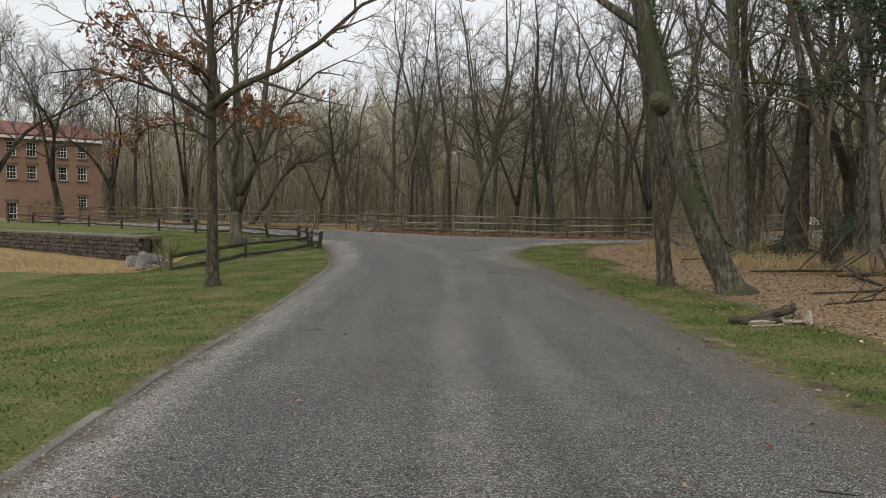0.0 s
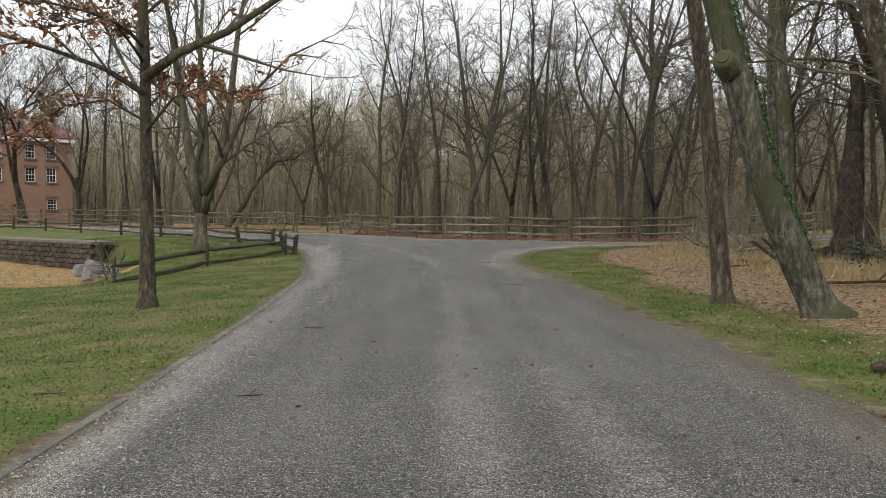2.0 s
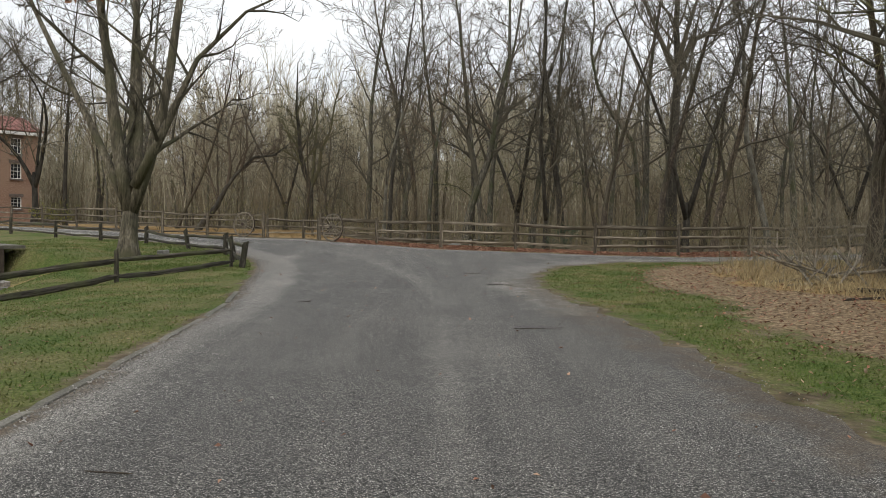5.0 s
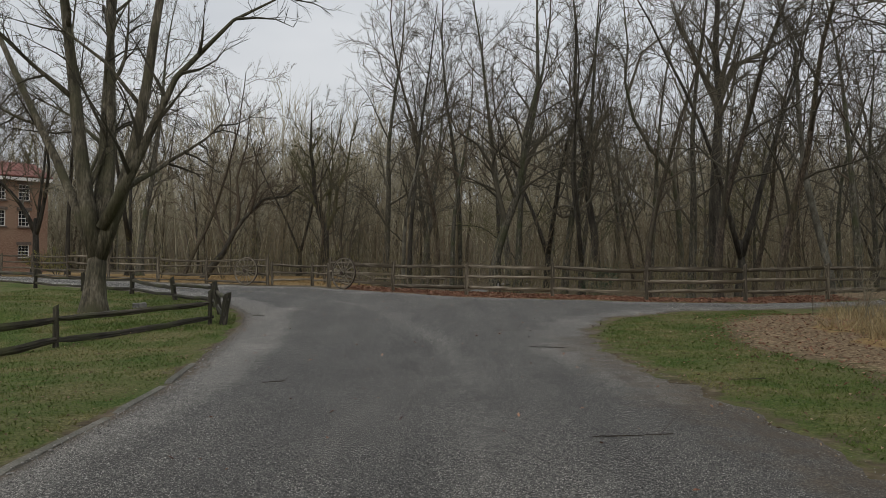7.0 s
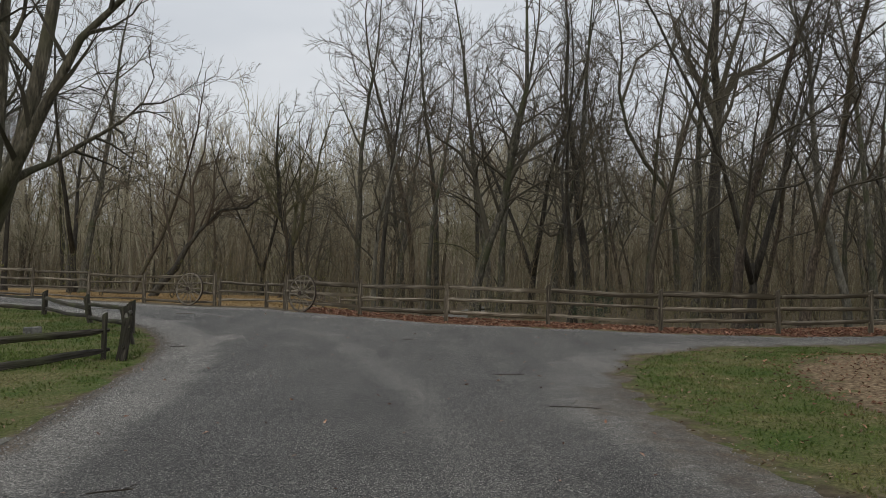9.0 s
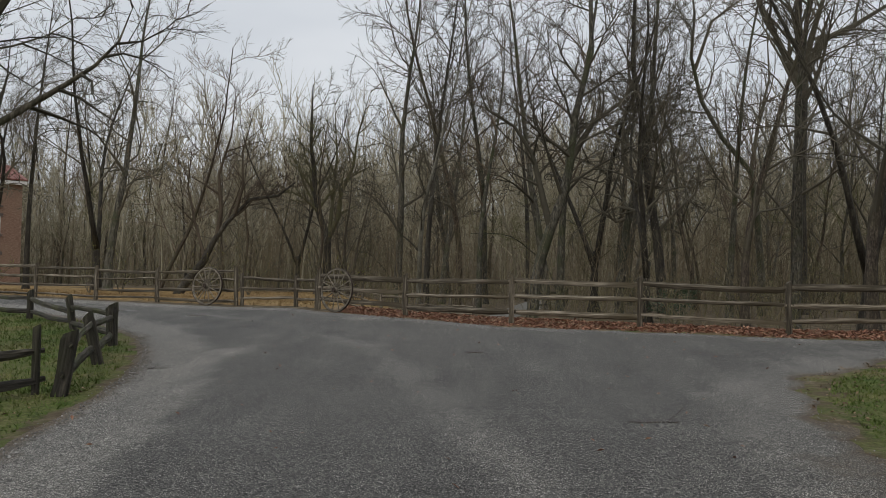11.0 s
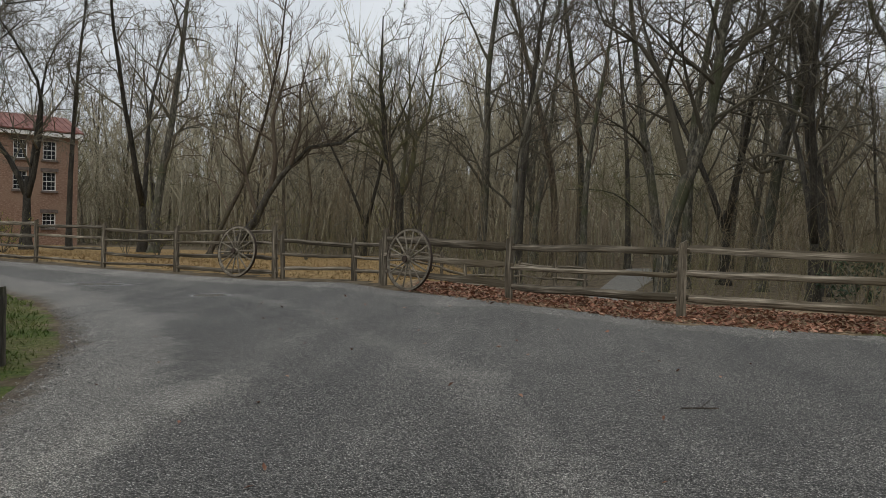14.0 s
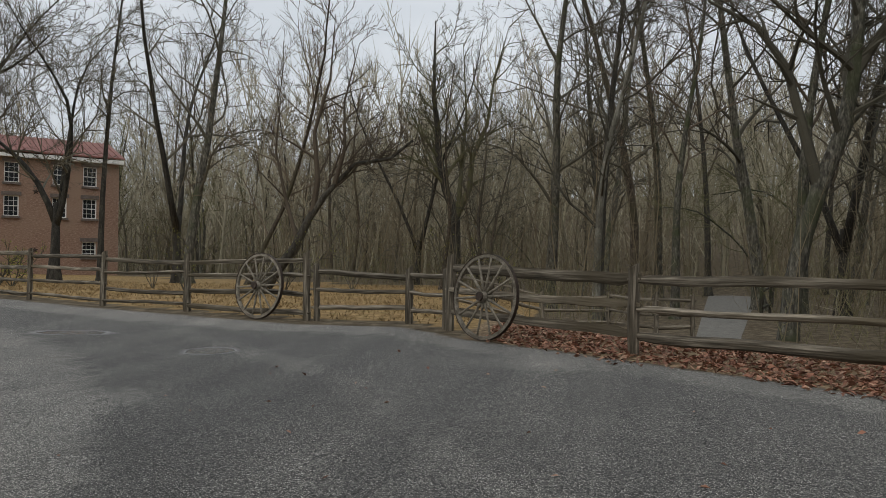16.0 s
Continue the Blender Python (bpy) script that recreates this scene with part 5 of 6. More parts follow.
def rough_block(rng_, sx, sy, sz, mat, name="stone", amount=0.12):
    """A rough stone: a box with cut corners and uneven faces."""
    bm = bmesh.new()
    bmesh.ops.create_cube(bm, size=1)
    bmesh.ops.bevel(bm, geom=list(bm.edges), offset=0.11, segments=1, affect="EDGES")
    for v in bm.verts:
        v.co = Vector((v.co.x * sx, v.co.y * sy, v.co.z * sz)) + Vector(rng_.uniform(-1, 1, 3) * amount * min(sx, sy, sz))
    me = bpy.data.meshes.new(name)
    bm.to_mesh(me)
    bm.free()
    me.materials.append(mat)
    return me


# retaining wall above the ditch
wd = Vector((WALL_B[0] - WALL_A[0], WALL_B[1] - WALL_A[1], 0))
wall_len = wd.length
wa = math.degrees(math.atan2(wd.y, wd.x))
wall_ob = thing("retaining_wall", "dark mortared stone retaining wall above the ditch", "wall", pose(WALL_A[0], WALL_A[1], -0.9, 0, 0, wa), kind="structure")
g = Geo()
g.box((wall_len / 2, -0.2, 0.55), wall_len, 0.24, 1.24)
part("core", g.mesh("core", stone_mat), None, wall_ob)
g = Geo()
g.box((wall_len / 2, -0.42, 1.215), wall_len + 0.06, 1.04, 0.10)
part("coping", g.mesh("coping", concrete), None, wall_ob, "flat stone coping")
rs = np.random.default_rng(61)
blocks = [rough_block(rs, w, 0.16, 0.2, stone_mat) for w in (0.3, 0.36, 0.42, 0.48, 0.55, 0.4)]
widths = (0.3, 0.36, 0.42, 0.48, 0.55, 0.4)
for row in range(6):
    x = 0.05 + 0.2 * (row % 2)
    while x < 19:
        k = int(rs.integers(6))
        part("stone", blocks[k], None, wall_ob, m=pose(x + widths[k] / 2, 0.0 + rs.uniform(-0.015, 0.015), 0.06 + row * 0.205, rs.uniform(-2, 2), 0, rs.uniform(-2, 2)))
        x += widths[k] + 0.015

# rocks where the ditch ends
for x, y, sx, sy, sz, tilt, lab in ((-11.7, 31.6, 0.9, 0.7, 0.75, 14, "large pale grey boulder at the ditch's end"), (-10.6, 30.4, 1.6, 0.5, 0.14, 10, "flat pale stone slab lying on the bank"), (-11.2, 31.5, 0.5, 0.4, 0.3, 0, "small grey boulder at the ditch's edge"), (-12.9, 33.3, 0.7, 0.6, 0.5, 9, "grey boulder against the stone wall"), (-8.6, 36.6, 0.35, 0.28, 0.2, 0, "pale stone at the maple's foot"), (-8.3, 34.2, 0.4, 0.3, 0.16, 0, "pale stone at the maple's foot")):
    tagged(new("boulder", rough_block(rs, sx, sy, sz, rock_mat, "boulder", 0.09)), lab, "rock").matrix_basis = pose(x, y, ground(x, y) + sz * 0.3, 0, tilt, rs.uniform(0, 90))

# kerb along the drive
kerb = thing("kerb", "worn flush concrete kerb between lawn and drive", "kerb", pose(0, 0, 0), kind="structure")
line = [(-2.42, -4.0), (-2.5, 1.5), (-2.62, 4.4), (-2.76, 6.4), (-2.87, 8.1), (-2.9, 11), (-3.08, 15.2), (-3.26, 20.3), (-3.36, 22.6), (-3.5, 24.4), (-3.8, 26.4)]
for (ax, ay), (bx, by) in zip(line, line[1:]):
    n = max(1, round(math.hypot(bx - ax, by - ay) / 2.0))
    for i in range(n):
        p0 = (ax + (bx - ax) * i / n, ay + (by - ay) * i / n)
        p1 = (ax + (bx - ax) * (i + 1) / n, ay + (by - ay) * (i + 1) / n)
        L = math.hypot(p1[0] - p0[0], p1[1] - p0[1]) - 0.012
        me = rough_block(rs, L + 0.02, 0.11, 0.2, concrete, "kerb_stone", 0.012)
        part("kerb_stone", me, None, kerb, m=pose((p0[0] + p1[0]) / 2 + 0.05, (p0[1] + p1[1]) / 2, ground(p0[0], p0[1]) / 2 + ground(p1[0], p1[1]) / 2 - 0.084, math.degrees(math.atan2(ground(*p1) - ground(*p0), L)) * 0, 0, math.degrees(math.atan2(p1[1] - p0[1], p1[0] - p0[0]))))


# broken hollow tree
def snag():
    r = np.random.default_rng(71)
    g = Geo()
    k, hs = 16, [-0.3, 0, 0.3, 0.8, 1.3, 1.9, 2.5, 3.1, 3.7, 4.2]
    base = np.interp(hs, [-0.3, 0, 0.8, 2.5, 4.2], [0.62, 0.56, 0.36, 0.31, 0.2])
    th = np.linspace(0, 2 * np.pi, k, endpoint=False)
    lobes = 1 + 0.16 * np.sin(3 * th + 1) + r.normal(0, 0.07, k)
    v = []
    for h, b in zip(hs, base):
        f = lobes * (1 + r.normal(0, 0.05, k)) * b
        for a, q in zip(th, f):
            top = 1.3 * max(0, math.sin(a + 0.4)) * (h > 4.1) - (0.9 * max(0, math.sin(a + 3.4)) if h > 4.1 else 0)
            v.append((q * math.cos(a) + 0.06 * h, q * math.sin(a), h + top))
    f = []
    for i in range(len(hs) - 1):
        for j in range(k):
            a, b = i * k + j, i * k + (j + 1) % k
            f += [(a, b, b + k), (a, b + k, a + k)]
    n = len(v)
    v.append((0.22, 0, 2.8))
    f += [(n - k + j, n - k + (j + 1) % k, n) for j in range(k)]
    g.add(v, f)
    return g.mesh("snag", rot_wood)


sn = thing("broken_tree", "dark hollow broken tree trunk at the wood's edge", "tree", pose(11.75, 26.6, ground(11.75, 26.6), 0, 0, 0))
part("trunk", snag(), None, sn)
part("spike", split_log(3, 2.3, 0.28, 0.25, 0.35, 0, 6, 7, rot_wood, True), None, sn, m=span((0.2, -0.05, 3.6), (0.1, 0.0, 5.9)))
part("torn_wood", split_log(4, 2.7, 0.2, 0.16, 0.4, 0, 6, 7, dead_wood, True), None, sn, "pale torn inner wood", m=span((0.42, -0.25, 1.6), (0.4, -0.15, 4.3)))
for i in range(5):
    a = i * 1.3 + 0.4
    part("root", split_log(20 + i, 1.3, 0.34, 0.3, 0.3, 0, 5, 7, rot_wood), None, sn, m=span((0.35 * math.cos(a), 0.35 * math.sin(a), 0.32), (1.5 * math.cos(a), 1.5 * math.sin(a), -0.06)))
stump = new("tree_stump", split_log(31, 1.0, 0.42, 0.4, 0.95, 0, 5, 9, rot_wood, True))
stump.matrix_basis = span((10.35, 21.2, ground(10.35, 21.2) - 0.2), (10.3, 21.2, ground(10.35, 21.2) + 0.62))
tagged(stump, "short rotten brown stump among dry leaves", "stump")


# fallen wood
def limb(name, label, x, y, turn, L, w, mat, z=None, rise=0.0, forks=0, seed=0):
    z0 = ground(x, y) + w * 0.35 if z is None else z
    dx, dy = math.cos(radians(turn)), math.sin(radians(turn))
    ob = new(name, split_log(900 + seed, L, w, w * 0.9, 0.6, 0, 8, 8, mat))
    ob.matrix_basis = span((x, y, z0), (x + dx * L, y + dy * L, z0 + rise))
    r = np.random.default_rng(seed)
    for k in range(forks):
        u = r.uniform(0.25, 0.9) * L
        l2 = L * r.uniform(0.2, 0.45)
        part("branch", split_log(950 + seed * 7 + k, l2, w * 0.5, w * 0.5, 0.4, 0, 5, 6, mat), None, ob, m=span((u, 0, 0), (u + l2 * 0.7, l2 * r.uniform(-0.6, 0.6), l2 * r.uniform(0.1, 0.7))))
    return tagged(ob, label, "branch")


limb("fallen_log", "broken dark log with pale peeled wood", 4.32, 11.95, -14, 0.75, 0.17, rot_wood, seed=1)
limb("fallen_log", "pale rotten log lying in dry leaves", 4.55, 11.75, 4, 0.9, 0.13, peeled, seed=2, forks=2)
limb("fallen_log", "bleached crooked log end on the grass", 5.3, 11.45, 70, 0.45, 0.11, peeled, seed=3, rise=0.16)
limb("fallen_log", "dark rotten log behind paler ones", 4.75, 12.1, 8, 0.7, 0.16, rot_wood, seed=4, rise=0.16, forks=2)
limb("fallen_branch", "short pale stick beside the logs", 4.5, 11.55, 5, 0.5, 0.07, peeled, seed=5)
for i, (x, y, t, L, w, rise) in enumerate(((7.6, 27.3, 20, 2.6, 0.09, 0.1), (8.0, 27.0, 75, 2.2, 0.08, 0.5), (8.6, 27.6, 120, 2.4, 0.09, 1.2), (8.2, 28.2, -20, 2.8, 0.1, 0.5), (8.9, 28.2, 160, 2.4, 0.07, 1.0), (7.5, 28.0, 5, 3.0, 0.08, 0.35), (9.2, 27.0, 100, 2.0, 0.07, 1.4), (8.4, 26.8, 40, 1.8, 0.06, 0.9), (9.6, 27.8, 175, 2.8, 0.07, 0.7), (8.8, 28.6, 60, 1.6, 0.06, 1.3))):
    limb("fallen_branch", "bleached fallen branch in a brush pile", x, y, t, L * 0.7, w * 0.8, dead_wood, rise=rise * 0.7, forks=3, seed=10 + i)
for i, (x, y, t, L, w) in enumerate(((7.4, 24.6, 10, 1.7, 0.09), (7.8, 20.2, -12, 2.4, 0.08), (8.9, 15.8, 55, 2.6, 0.12), (9.4, 18.9, 20, 2.2, 0.10), (6.6, 13.6, 12, 1.3, 0.06), (10.9, 24.8, 160, 2.8, 0.14), (9.2, 16.6, 80, 1.8, 0.08), (7.1, 15.2, 3, 1.5, 0.05))):
    limb("fallen_branch", "dark fallen branch among dry leaves", x, y, t, L, w, rot_wood, forks=3, seed=40 + i, rise=0.06)
twig_group = [(-1.9, 10.9, 10, 0.25), (0.15, 11.7, 70, 0.12), (-2.0, 15.3, -8, 0.3), (2.1, 4.4, -20, 0.22), (1.2, 21.6, 12, 0.75), (1.3, 28.2, -8, 0.6), (0.9, 31.0, 5, 0.5), (-2.3, 24.4, 30, 0.3), (-0.6, 36.6, 10, 0.3), (3.5, 24.9, 8, 0.5), (3.6, 15.9, -10, 0.3), (3.9, 14.8, 14, 0.25), (-5.0, 8.9, 20, 0.35), (-4.2, 12.7, -15, 0.3), (-3.7, 11.0, 10, 0.28), (-4.9, 34.2, 15, 0.3)]
for i, (x, y, t, L) in enumerate(twig_group):
    st = limb("twig", "small dark fallen twig on the ground", x, y, t, L, 0.011, rot_wood, z=ground(x, y) + 0.028, forks=1, seed=70 + i)
    st["group"] = "fallen twigs"

# creek path, signs
path_v, path_f = [], []
for i, y in enumerate(np.linspace(48.5, 84, 34)):
    cx = 0.65 + (y - 57) * 0.18 if y > 55 else 0.29 + (55 - y) * -0.02
    wide = 0.55 + 0.03 * max(0, y - 56)
    for s_ in (-wide, 0, wide):
        path_v.append((cx + s_, y, ground(cx, y) + (0.05 if s_ == 0 else 0.02)))
    if i:
        a = (i - 1) * 3
        path_f += [(a, a + 1, a + 4, a + 3), (a + 1, a + 2, a + 5, a + 4)]
path_mat = material("pale_path_grit", [(0.12, 0.112, 0.096), (0.21, 0.198, 0.175)], 5, fine=(60, 0.3))
tagged(new("path", mesh_of("path", path_v, path_f, [path_mat], smooth=True)), "pale grey footpath into the woods", "path", kind="structure")
build_fence("weathered rail fence along the creek path", [(2.9, 63), (3.9, 66.5), (4.9, 71), (6.0, 76)], (0.35, 0.9), 1.05, 14, dark_wood)


def sign(x, y, turn, label):
    z = ground(x, y)
    ob = thing("information_sign", label, "sign", pose(x, y, z, 0, 0, turn))
    part("post", split_log(int(x * 10) + 5, 1.25, 0.1, 0.1, 0.95, 0, 4, 6, weathered), None, ob, m=span((0, 0, -0.25), (0, 0, 1.0)))
    g = Geo()
    g.box((0, 0, 0), 0.7, 0.04, 0.5)
    part("board", g.mesh("board", white_paint), None, ob, "white slanted board", m=pose(0, -0.06, 1.08, -50, 0, 0))
    g = Geo()
    for k in range(4):
        g.box((0.0, -0.024, 0.15 - 0.09 * k), 0.5, 0.008, 0.03)
    part("text_lines", g.mesh("text_lines", rust), None, ob, m=pose(0, -0.06, 1.08, -50, 0, 0))
    return ob


sign(17.2, 37.2, 25, "slanted white information board at the wood's edge")

# holly bough and yellow-green shrub
holly = island(material("dark_evergreen_leaves", [(0.012, 0.03, 0.01), (0.03, 0.06, 0.02)], 5, bump=0, rough=0.45, spec=0.5), 0.6, 1.4)
shrub_green = island(material("spring_shrub_leaves", [(0.16, 0.17, 0.03), (0.28, 0.27, 0.05)], 5, bump=0, rough=0.6), 0.7, 1.3)
rh = np.random.default_rng(88)


def leafy(name, label, category, x, y, stems, size, leaf, leafmat, count, height0=0.0):
    z = ground(x, y)
    ob = thing(name, label, category, pose(x, y, z))
    wood, pts = Geo(), []
    for dx, dy, dz, r0 in stems:
        p, q = grow(rh, (0, 0, height0 - 0.05), (dx, dy, dz), size, r0, 0.008, 6, 0.12)
        wood.tube(p, q, 5)
        for u in rh.uniform(0.25, 1, 12):
            o, d = along(p, float(u))
            bp, br = grow(rh, o, side_dir(rh, d, rh.uniform(0.4, 1.0)), size * 0.3, 0.012, 0.004, 3, 0.15)
            wood.tube(bp, br, 3, cap=False)
            for w in rh.uniform(0.2, 1, count):
                pts.append(along(bp, float(w))[0] + rh.normal(0, leaf * 1.2, 3))
    part("branchwork", wood.mesh("branchwork", twig_mat), None, ob)
    lv = part("leaves", leaf_cloud(np.array(pts), leaf, leafmat, "leaves", rh), None, ob)
    lv["kind"] = "stuff"
    return ob


hol = leafy("holly_tree", "dark evergreen holly with drooping leafy boughs", "tree", 9.6, 14.4, [(-0.9, 0.1, 0.1, 0.05), (-0.7, 0.6, 0.25, 0.05), (-0.6, -0.4, 0.35, 0.05), (0.5, 0.5, 0.6, 0.05), (0.2, -0.6, 0.5, 0.05), (-0.2, 0.3, 0.9, 0.06), (-0.9, 0.4, -0.15, 0.04)], 2.8, 0.055, holly, 70, 4.7)
ht = Geo()
hp, hq = grow(rh, (0, 0, -0.2), (0.02, 0, 1), 9, 0.17, 0.05, 8, 0.02)
ht.tube(hp, hq, 10)
part("trunk", ht.mesh("holly_trunk", bark_grey, True), None, hol)
leafy("holly_shrub", "low dark evergreen shrub at the wood's edge", "shrub", 9.6, 19.8, [(-0.8, 0.2, 0.5, 0.03), (-0.3, -0.6, 0.6, 0.03), (0.5, 0.2, 0.6, 0.03)], 1.3, 0.05, holly, 14, 0.5)
for x, y, sz in ((-21.5, 57.8, 1.5), (-23.3, 59.4, 1.3), (-33.0, 67.5, 1.9), (-35.0, 69.0, 1.8)):
    leafy("yellow_shrub", "yellow-green budding shrub behind the lane fence", "shrub", x, y, [(math.cos(a) * 0.6, math.sin(a) * 0.6, 1, 0.02) for a in (0, 1, 2.1, 3.2, 4.2, 5.3)], sz, 0.035, shrub_green, 7)
for x, y, sz in ((-13.5, 61.5, 2.4), (-11.6, 63.5, 2.8), (-8.2, 65.0, 2.6), (-16.8, 60.5, 2.0), (-6.0, 62.0, 2.4), (11.0, 57.5, 2.6), (14.5, 58.5, 2.4), (-19.5, 63.0, 2.2)):
    leafy("budding_shrub", "thin shrub with sparse yellow-green buds in the brush", "shrub", x, y, [(math.cos(a) * 0.45, math.sin(a) * 0.45, 1, 0.018) for a in (0.4, 1.7, 2.9, 4.1, 5.4)], sz, 0.03, shrub_green, 3)
leafy("holly_shrub", "low dark evergreen bush behind the fence", "shrub", 7.4, 54.5, [(math.cos(a) * 0.7, math.sin(a) * 0.7, 0.8, 0.025) for a in (0.2, 1.3, 2.6, 3.9, 5.1)], 1.7, 0.06, holly, 16)
for x, y in ((-9.4, 27.2), (-10.0, 28.2)):
    leafy("bare_shrub", "thin bare shrub behind the lawn fence", "shrub", x, y, [(math.cos(a) * 0.3, math.sin(a) * 0.3, 1, 0.014) for a in (0, 2.1, 4.2)], 1.2, 0.012, shrub_green, 1)


# ---- grass, leaves and stones ----
def blades(name, seed, n, xr, yr, keep, height, mat, width=0.008, lean=0.5):
    r = np.random.default_rng(seed)
    x, y = r.uniform(*xr, n * 4), yr[0] + (yr[1] - yr[0]) * r.uniform(0, 1, n * 4) ** 1.25
    ok = keep(x, y, r)
    x, y = x[ok][:n], y[ok][:n]
    n = len(x)
    z = heights(x, y) + bumps(x, y) - 0.005
    a = r.uniform(0, 6.28, n)
    h = r.uniform(*height, n)
    w = width * r.uniform(0.6, 1.4, n) * (1 + np.clip(y, 0, 60) * 0.012)
    o = np.stack([x, y, z], -1)
    side = np.stack([np.cos(a), np.sin(a), np.zeros(n)], -1) * w[:, None]
    tip = o + np.stack([r.normal(0, lean, n) * h, r.normal(0, lean, n) * h, h], -1)
    v = np.stack([o - side, o + side, tip], 1).reshape(-1, 3)
    return new(name, tris_mesh(name, v, np.arange(n * 3).reshape(-1, 3), mat))


def lawn_here(x, y, r):
    c = cover(x, y)
    patch = 0.5 + 0.5 * np.sin(1.1 * x + 2 * np.sin(0.5 * y)) * np.cos(0.9 * y)
    return (c[0] > 0.55) & (road_inside(x, y) < -0.12) & (r.uniform(0, 1, len(x)) < 0.45 + 0.55 * patch)


grass_mat = island(material("grass_blades", [(0.048, 0.088, 0.013), (0.09, 0.122, 0.026), (0.23, 0.198, 0.088)], 0.8, detail=5, bump=0, rough=0.7), 0.88, 1.22)
straw_mat = island(material("dry_grass", [(0.24, 0.18, 0.09), (0.44, 0.35, 0.2)], 1.2, bump=0, rough=0.8), 0.6, 1.3)
brown_straw = island(material("brown_dry_grass", [(0.15, 0.095, 0.04), (0.28, 0.19, 0.086)], 1.2, bump=0, rough=0.8), 0.6, 1.3)
tagged(blades("lawn_grass", 91, 110000, (-12, -2.4), (0.5, 33), lawn_here, (0.015, 0.04), grass_mat), "short patchy green lawn grass with dry blades", "grass", kind="stuff")
tagged(blades("lawn_grass", 92, 45000, (2.3, 9), (2, 37), lawn_here, (0.015, 0.045), grass_mat), "short mossy grass along the drive's edge", "grass", kind="stuff")
tagged(blades("lawn_grass", 93, 20000, (-16, -4.5), (31, 45), lawn_here, (0.03, 0.07), grass_mat), "short green grass inside the lane fence", "grass", kind="stuff")
tagged(blades("dry_grass", 94, 16000, (7, 14), (17, 35), lambda x, y, r: (cover(x, y)[2] > 0.5) & (r.uniform(0, 1, len(x)) < 0.8), (0.08, 0.4), straw_mat, 0.006, 0.6), "long flattened tan dry grass", "grass", kind="stuff")
tagged(blades("dry_grass", 95, 12000, (-26, -10.5), (27, 44), lambda x, y, r: (cover(x, y)[2] > 0.5) & (y < wall_line(x) - 2.5), (0.05, 0.26), straw_mat, 0.006, 0.6), "tan dry reeds in the ditch", "grass", kind="stuff")
tagged(blades("dry_grass", 96, 16000, (-30, -4.8), (48, 70), lambda x, y, r: (cover(x, y)[2] > 0.5), (0.03, 0.12), brown_straw, 0.008, 0.8), "tan dry grass behind the lane fence", "grass", kind="stuff")


def strewn(name, seed, n, xr, yr, keep, mat, size, label):
    r = np.random.default_rng(seed)
    x, y = r.uniform(*xr, n * 5), r.uniform(*yr, n * 5)
    ok = keep(x, y, r)
    x, y = x[ok][:n], y[ok][:n]
    n = len(x)
    on_road = road_inside(x, y) > 0
    z = heights(x, y) + np.where(on_road, 0.03, bumps(x, y) + 0.012) + r.uniform(0, 0.02, n) * ~on_road
    a, t1, t2 = r.uniform(0, 6.28, n), r.normal(0, 0.35, n), r.normal(0, 0.35, n)
    u = np.stack([np.cos(a), np.sin(a), t1], -1)
    w = np.stack([-np.sin(a), np.cos(a), t2], -1)
    s_ = (size * r.uniform(0.6, 1.4, n))[:, None]
    o = np.stack([x, y, z], -1)
    up = np.array([0, 0, 1.0]) * s_ * r.uniform(0.1, 0.6, (n, 1))
    v = np.stack([o - u * s_, o + w * s_ * 0.5 + up, o + u * s_ + up * 0.5, o - w * s_ * 0.5 + up, o], 1).reshape(-1, 3)
    base = np.arange(n)[:, None] * 5
    f = np.concatenate([base + np.array(t) for t in ((0, 1, 4), (1, 2, 4), (2, 3, 4), (3, 0, 4))])
    return tagged(new(name, tris_mesh(name, v, f, mat)), label, "leaves", kind="stuff")


leaf_tan = island(material("dull_fallen_leaves", [(0.085, 0.05, 0.03), (0.22, 0.15, 0.09), (0.4, 0.31, 0.21)], 5, bump=0, rough=0.8), 0.45, 1.35)
leaf_mat = island(material("fallen_leaves", [(0.11, 0.045, 0.03), (0.27, 0.128, 0.08), (0.5, 0.34, 0.23)], 5, bump=0, rough=0.75), 0.45, 1.35)


def fence_strip(x, y, r):
    d = y - np.interp(x, FENCE_X, FENCE_Y)
    return (d > -1.1 + 0.25 * np.sin(3 * x)) & (d < 1.6) & (road_inside(x, y) < -0.05 + 0.7 * r.uniform(0, 1, len(x)) ** 3)


strewn("fallen_leaves", 101, 13000, (-4.3, 14), (39, 49), fence_strip, leaf_mat, 0.042, "red-brown fallen leaves banked along the fence")
strewn("fallen_leaves", 102, 9000, (3.5, 13), (5, 37), lambda x, y, r: (cover(x, y)[1] > 0.4 - 0.35 * r.uniform(0, 1, len(x))) & (road_inside(x, y) < -0.5), leaf_mat, 0.03, "brown fallen leaves under the trees")
strewn("fallen_leaves", 105, 3600, (2.5, 9), (3, 36), lambda x, y, r: (road_inside(x, y) < 0.1) & (np.sin(1.3 * x + 2 * np.sin(0.8 * y)) * np.cos(1.1 * y) + 1.2 * r.uniform(0, 1, len(x)) > 0.6), leaf_tan, 0.024, "dry brown leaves scattered over the mossy verge")
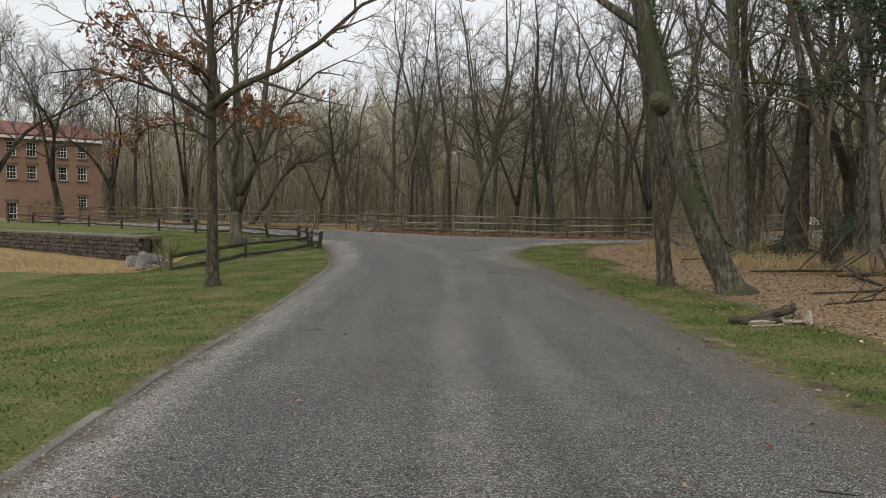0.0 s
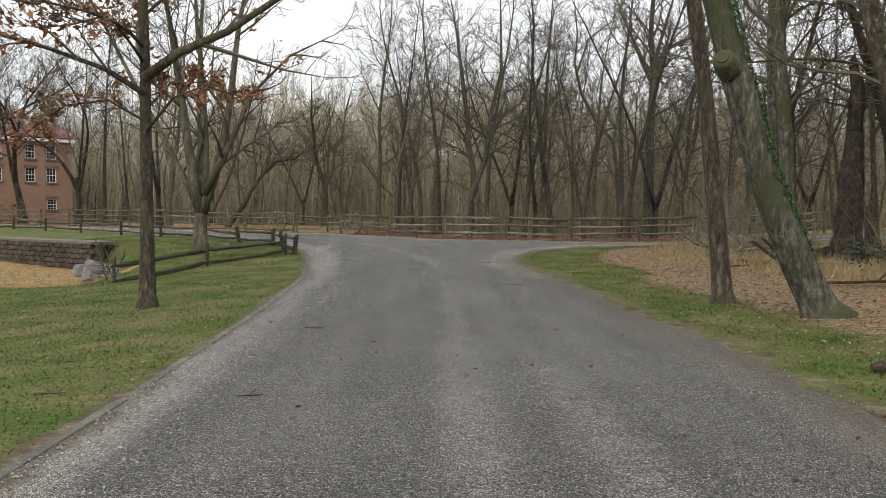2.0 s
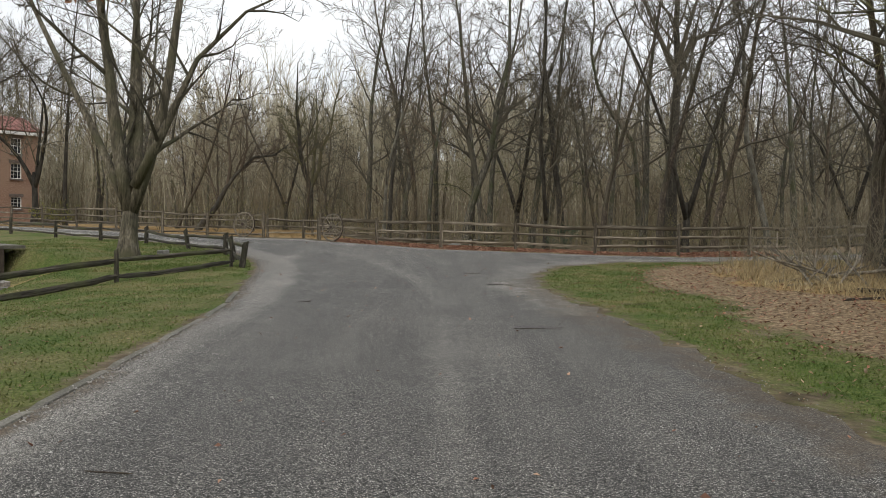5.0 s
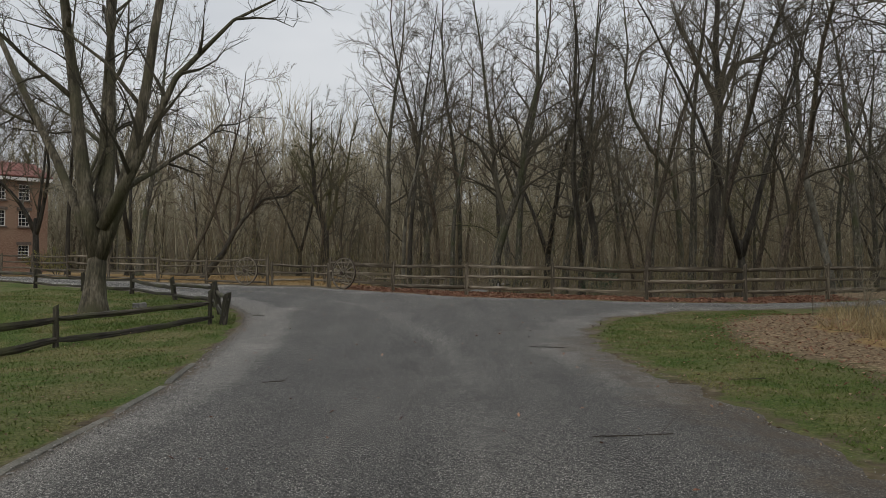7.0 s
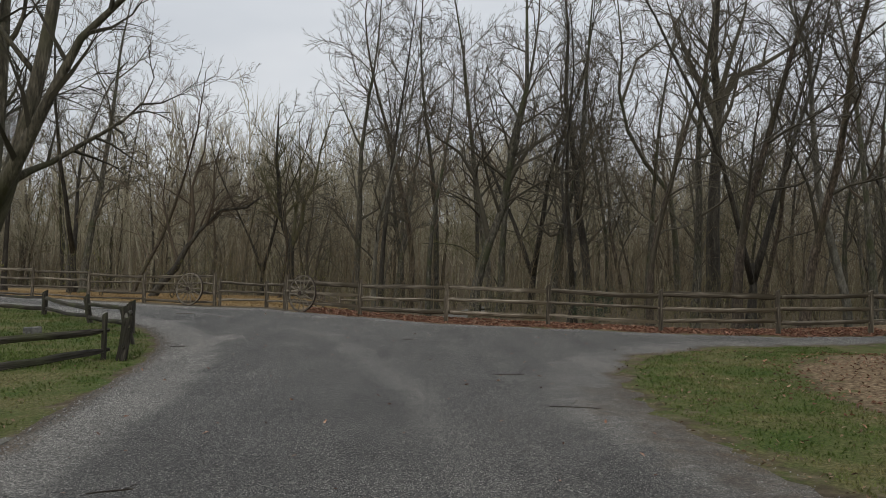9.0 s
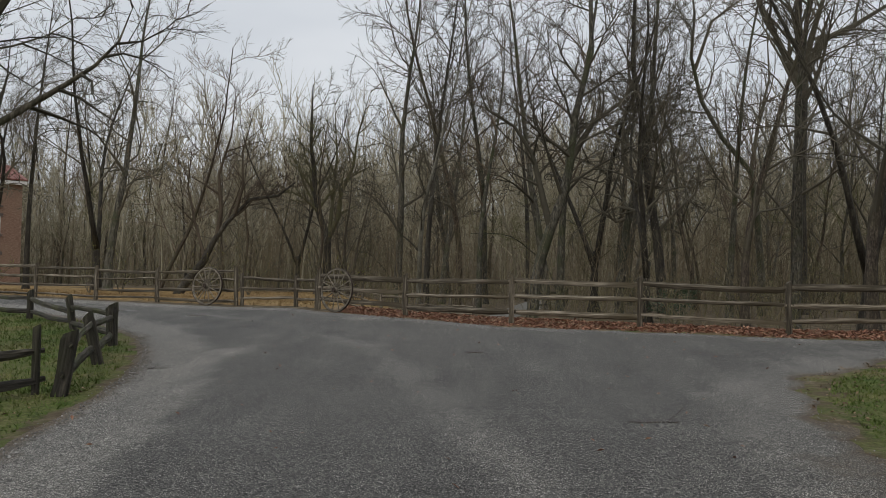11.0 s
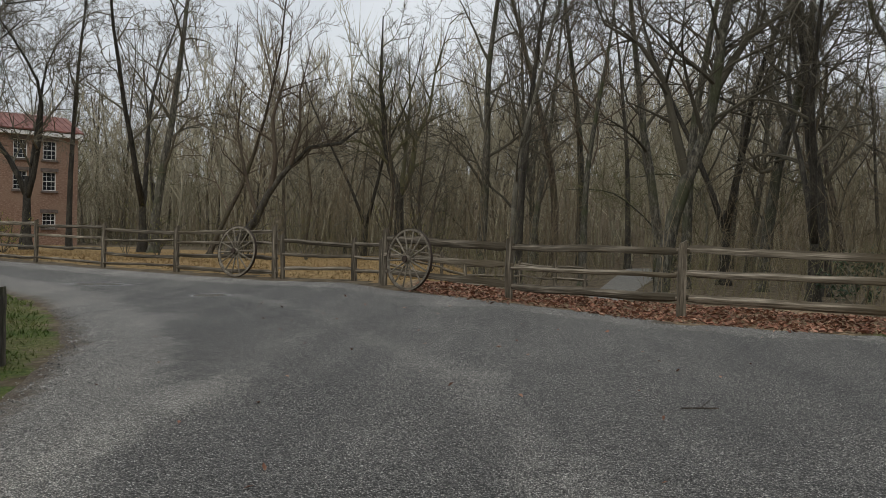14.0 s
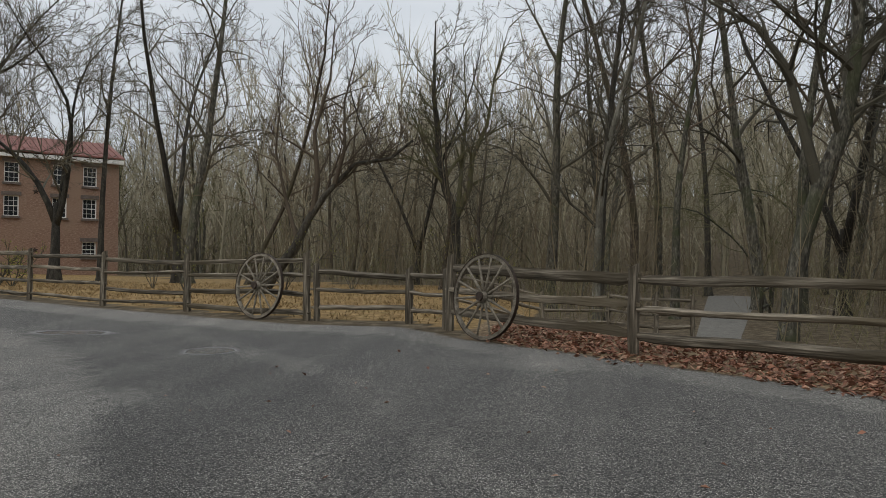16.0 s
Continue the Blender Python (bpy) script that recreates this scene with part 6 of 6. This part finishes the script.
strewn("fallen_leaves", 103, 2600, (-10, -2.6), (1, 33), lambda x, y, r: road_inside(x, y) < -0.15, leaf_tan, 0.02, "scattered dry leaves on the lawn")
strewn("fallen_leaves", 104, 260, (-7, 6), (2, 45), lambda x, y, r: road_inside(x, y) > 0.1, leaf_mat, 0.025, "few dry leaves on the drive")


def pebbles(seed, n, xr, yr, keep, size, label):
    r = np.random.default_rng(seed)
    x, y = r.uniform(*xr, n * 6), r.uniform(*yr, n * 6)
    ok = keep(x, y, r)
    x, y = x[ok][:n], y[ok][:n]
    n = len(x)
    s_ = size * r.uniform(0.5, 1.5, (n, 1))
    o = np.stack([x, y, heights(x, y) + 0.022], -1)
    dirs = np.array([(1, 0, 0), (-1, 0, 0), (0, 1, 0), (0, -1, 0), (0, 0, 0.8), (0, 0, -0.6)])
    v = (o[:, None, :] + dirs[None] * s_[:, None, :] * r.uniform(0.6, 1.2, (n, 6, 1))).reshape(-1, 3)
    base = np.arange(n)[:, None] * 6
    f = np.concatenate([base + np.array(t) for t in ((0, 2, 4), (2, 1, 4), (1, 3, 4), (3, 0, 4), (2, 0, 5), (1, 2, 5), (3, 1, 5), (0, 3, 5))])
    return tagged(new("loose_gravel", tris_mesh("loose_gravel", v, f, pebble_mat)), label, "gravel", kind="stuff")


pebble_mat = island(material("loose_stone", [(0.13, 0.125, 0.115), (0.32, 0.305, 0.28)], 9, bump=0, rough=0.85), 0.3, 1.6)
pebbles(113, 15000, (-9, -2), (0.5, 43), lambda x, y, r: (x < -2) & (road_inside(x, y) > 0.05) & (road_inside(x, y) < 0.15 + 0.95 * r.uniform(0, 1, len(x))), 0.011, "loose pale stones on the gravel shoulder")
pebbles(111, 8000, (-7, 4), (1, 44), lambda x, y, r: (road_inside(x, y) > -0.05) & (road_inside(x, y) < 0.15 + 1.1 * r.uniform(0, 1, len(x)) ** 2), 0.007, "loose pale gravel along the drive's edges")
pebbles(112, 4000, (-8, 8), (2, 45), lambda x, y, r: road_inside(x, y) > 0.8, 0.006, "loose grey chippings on the drive")
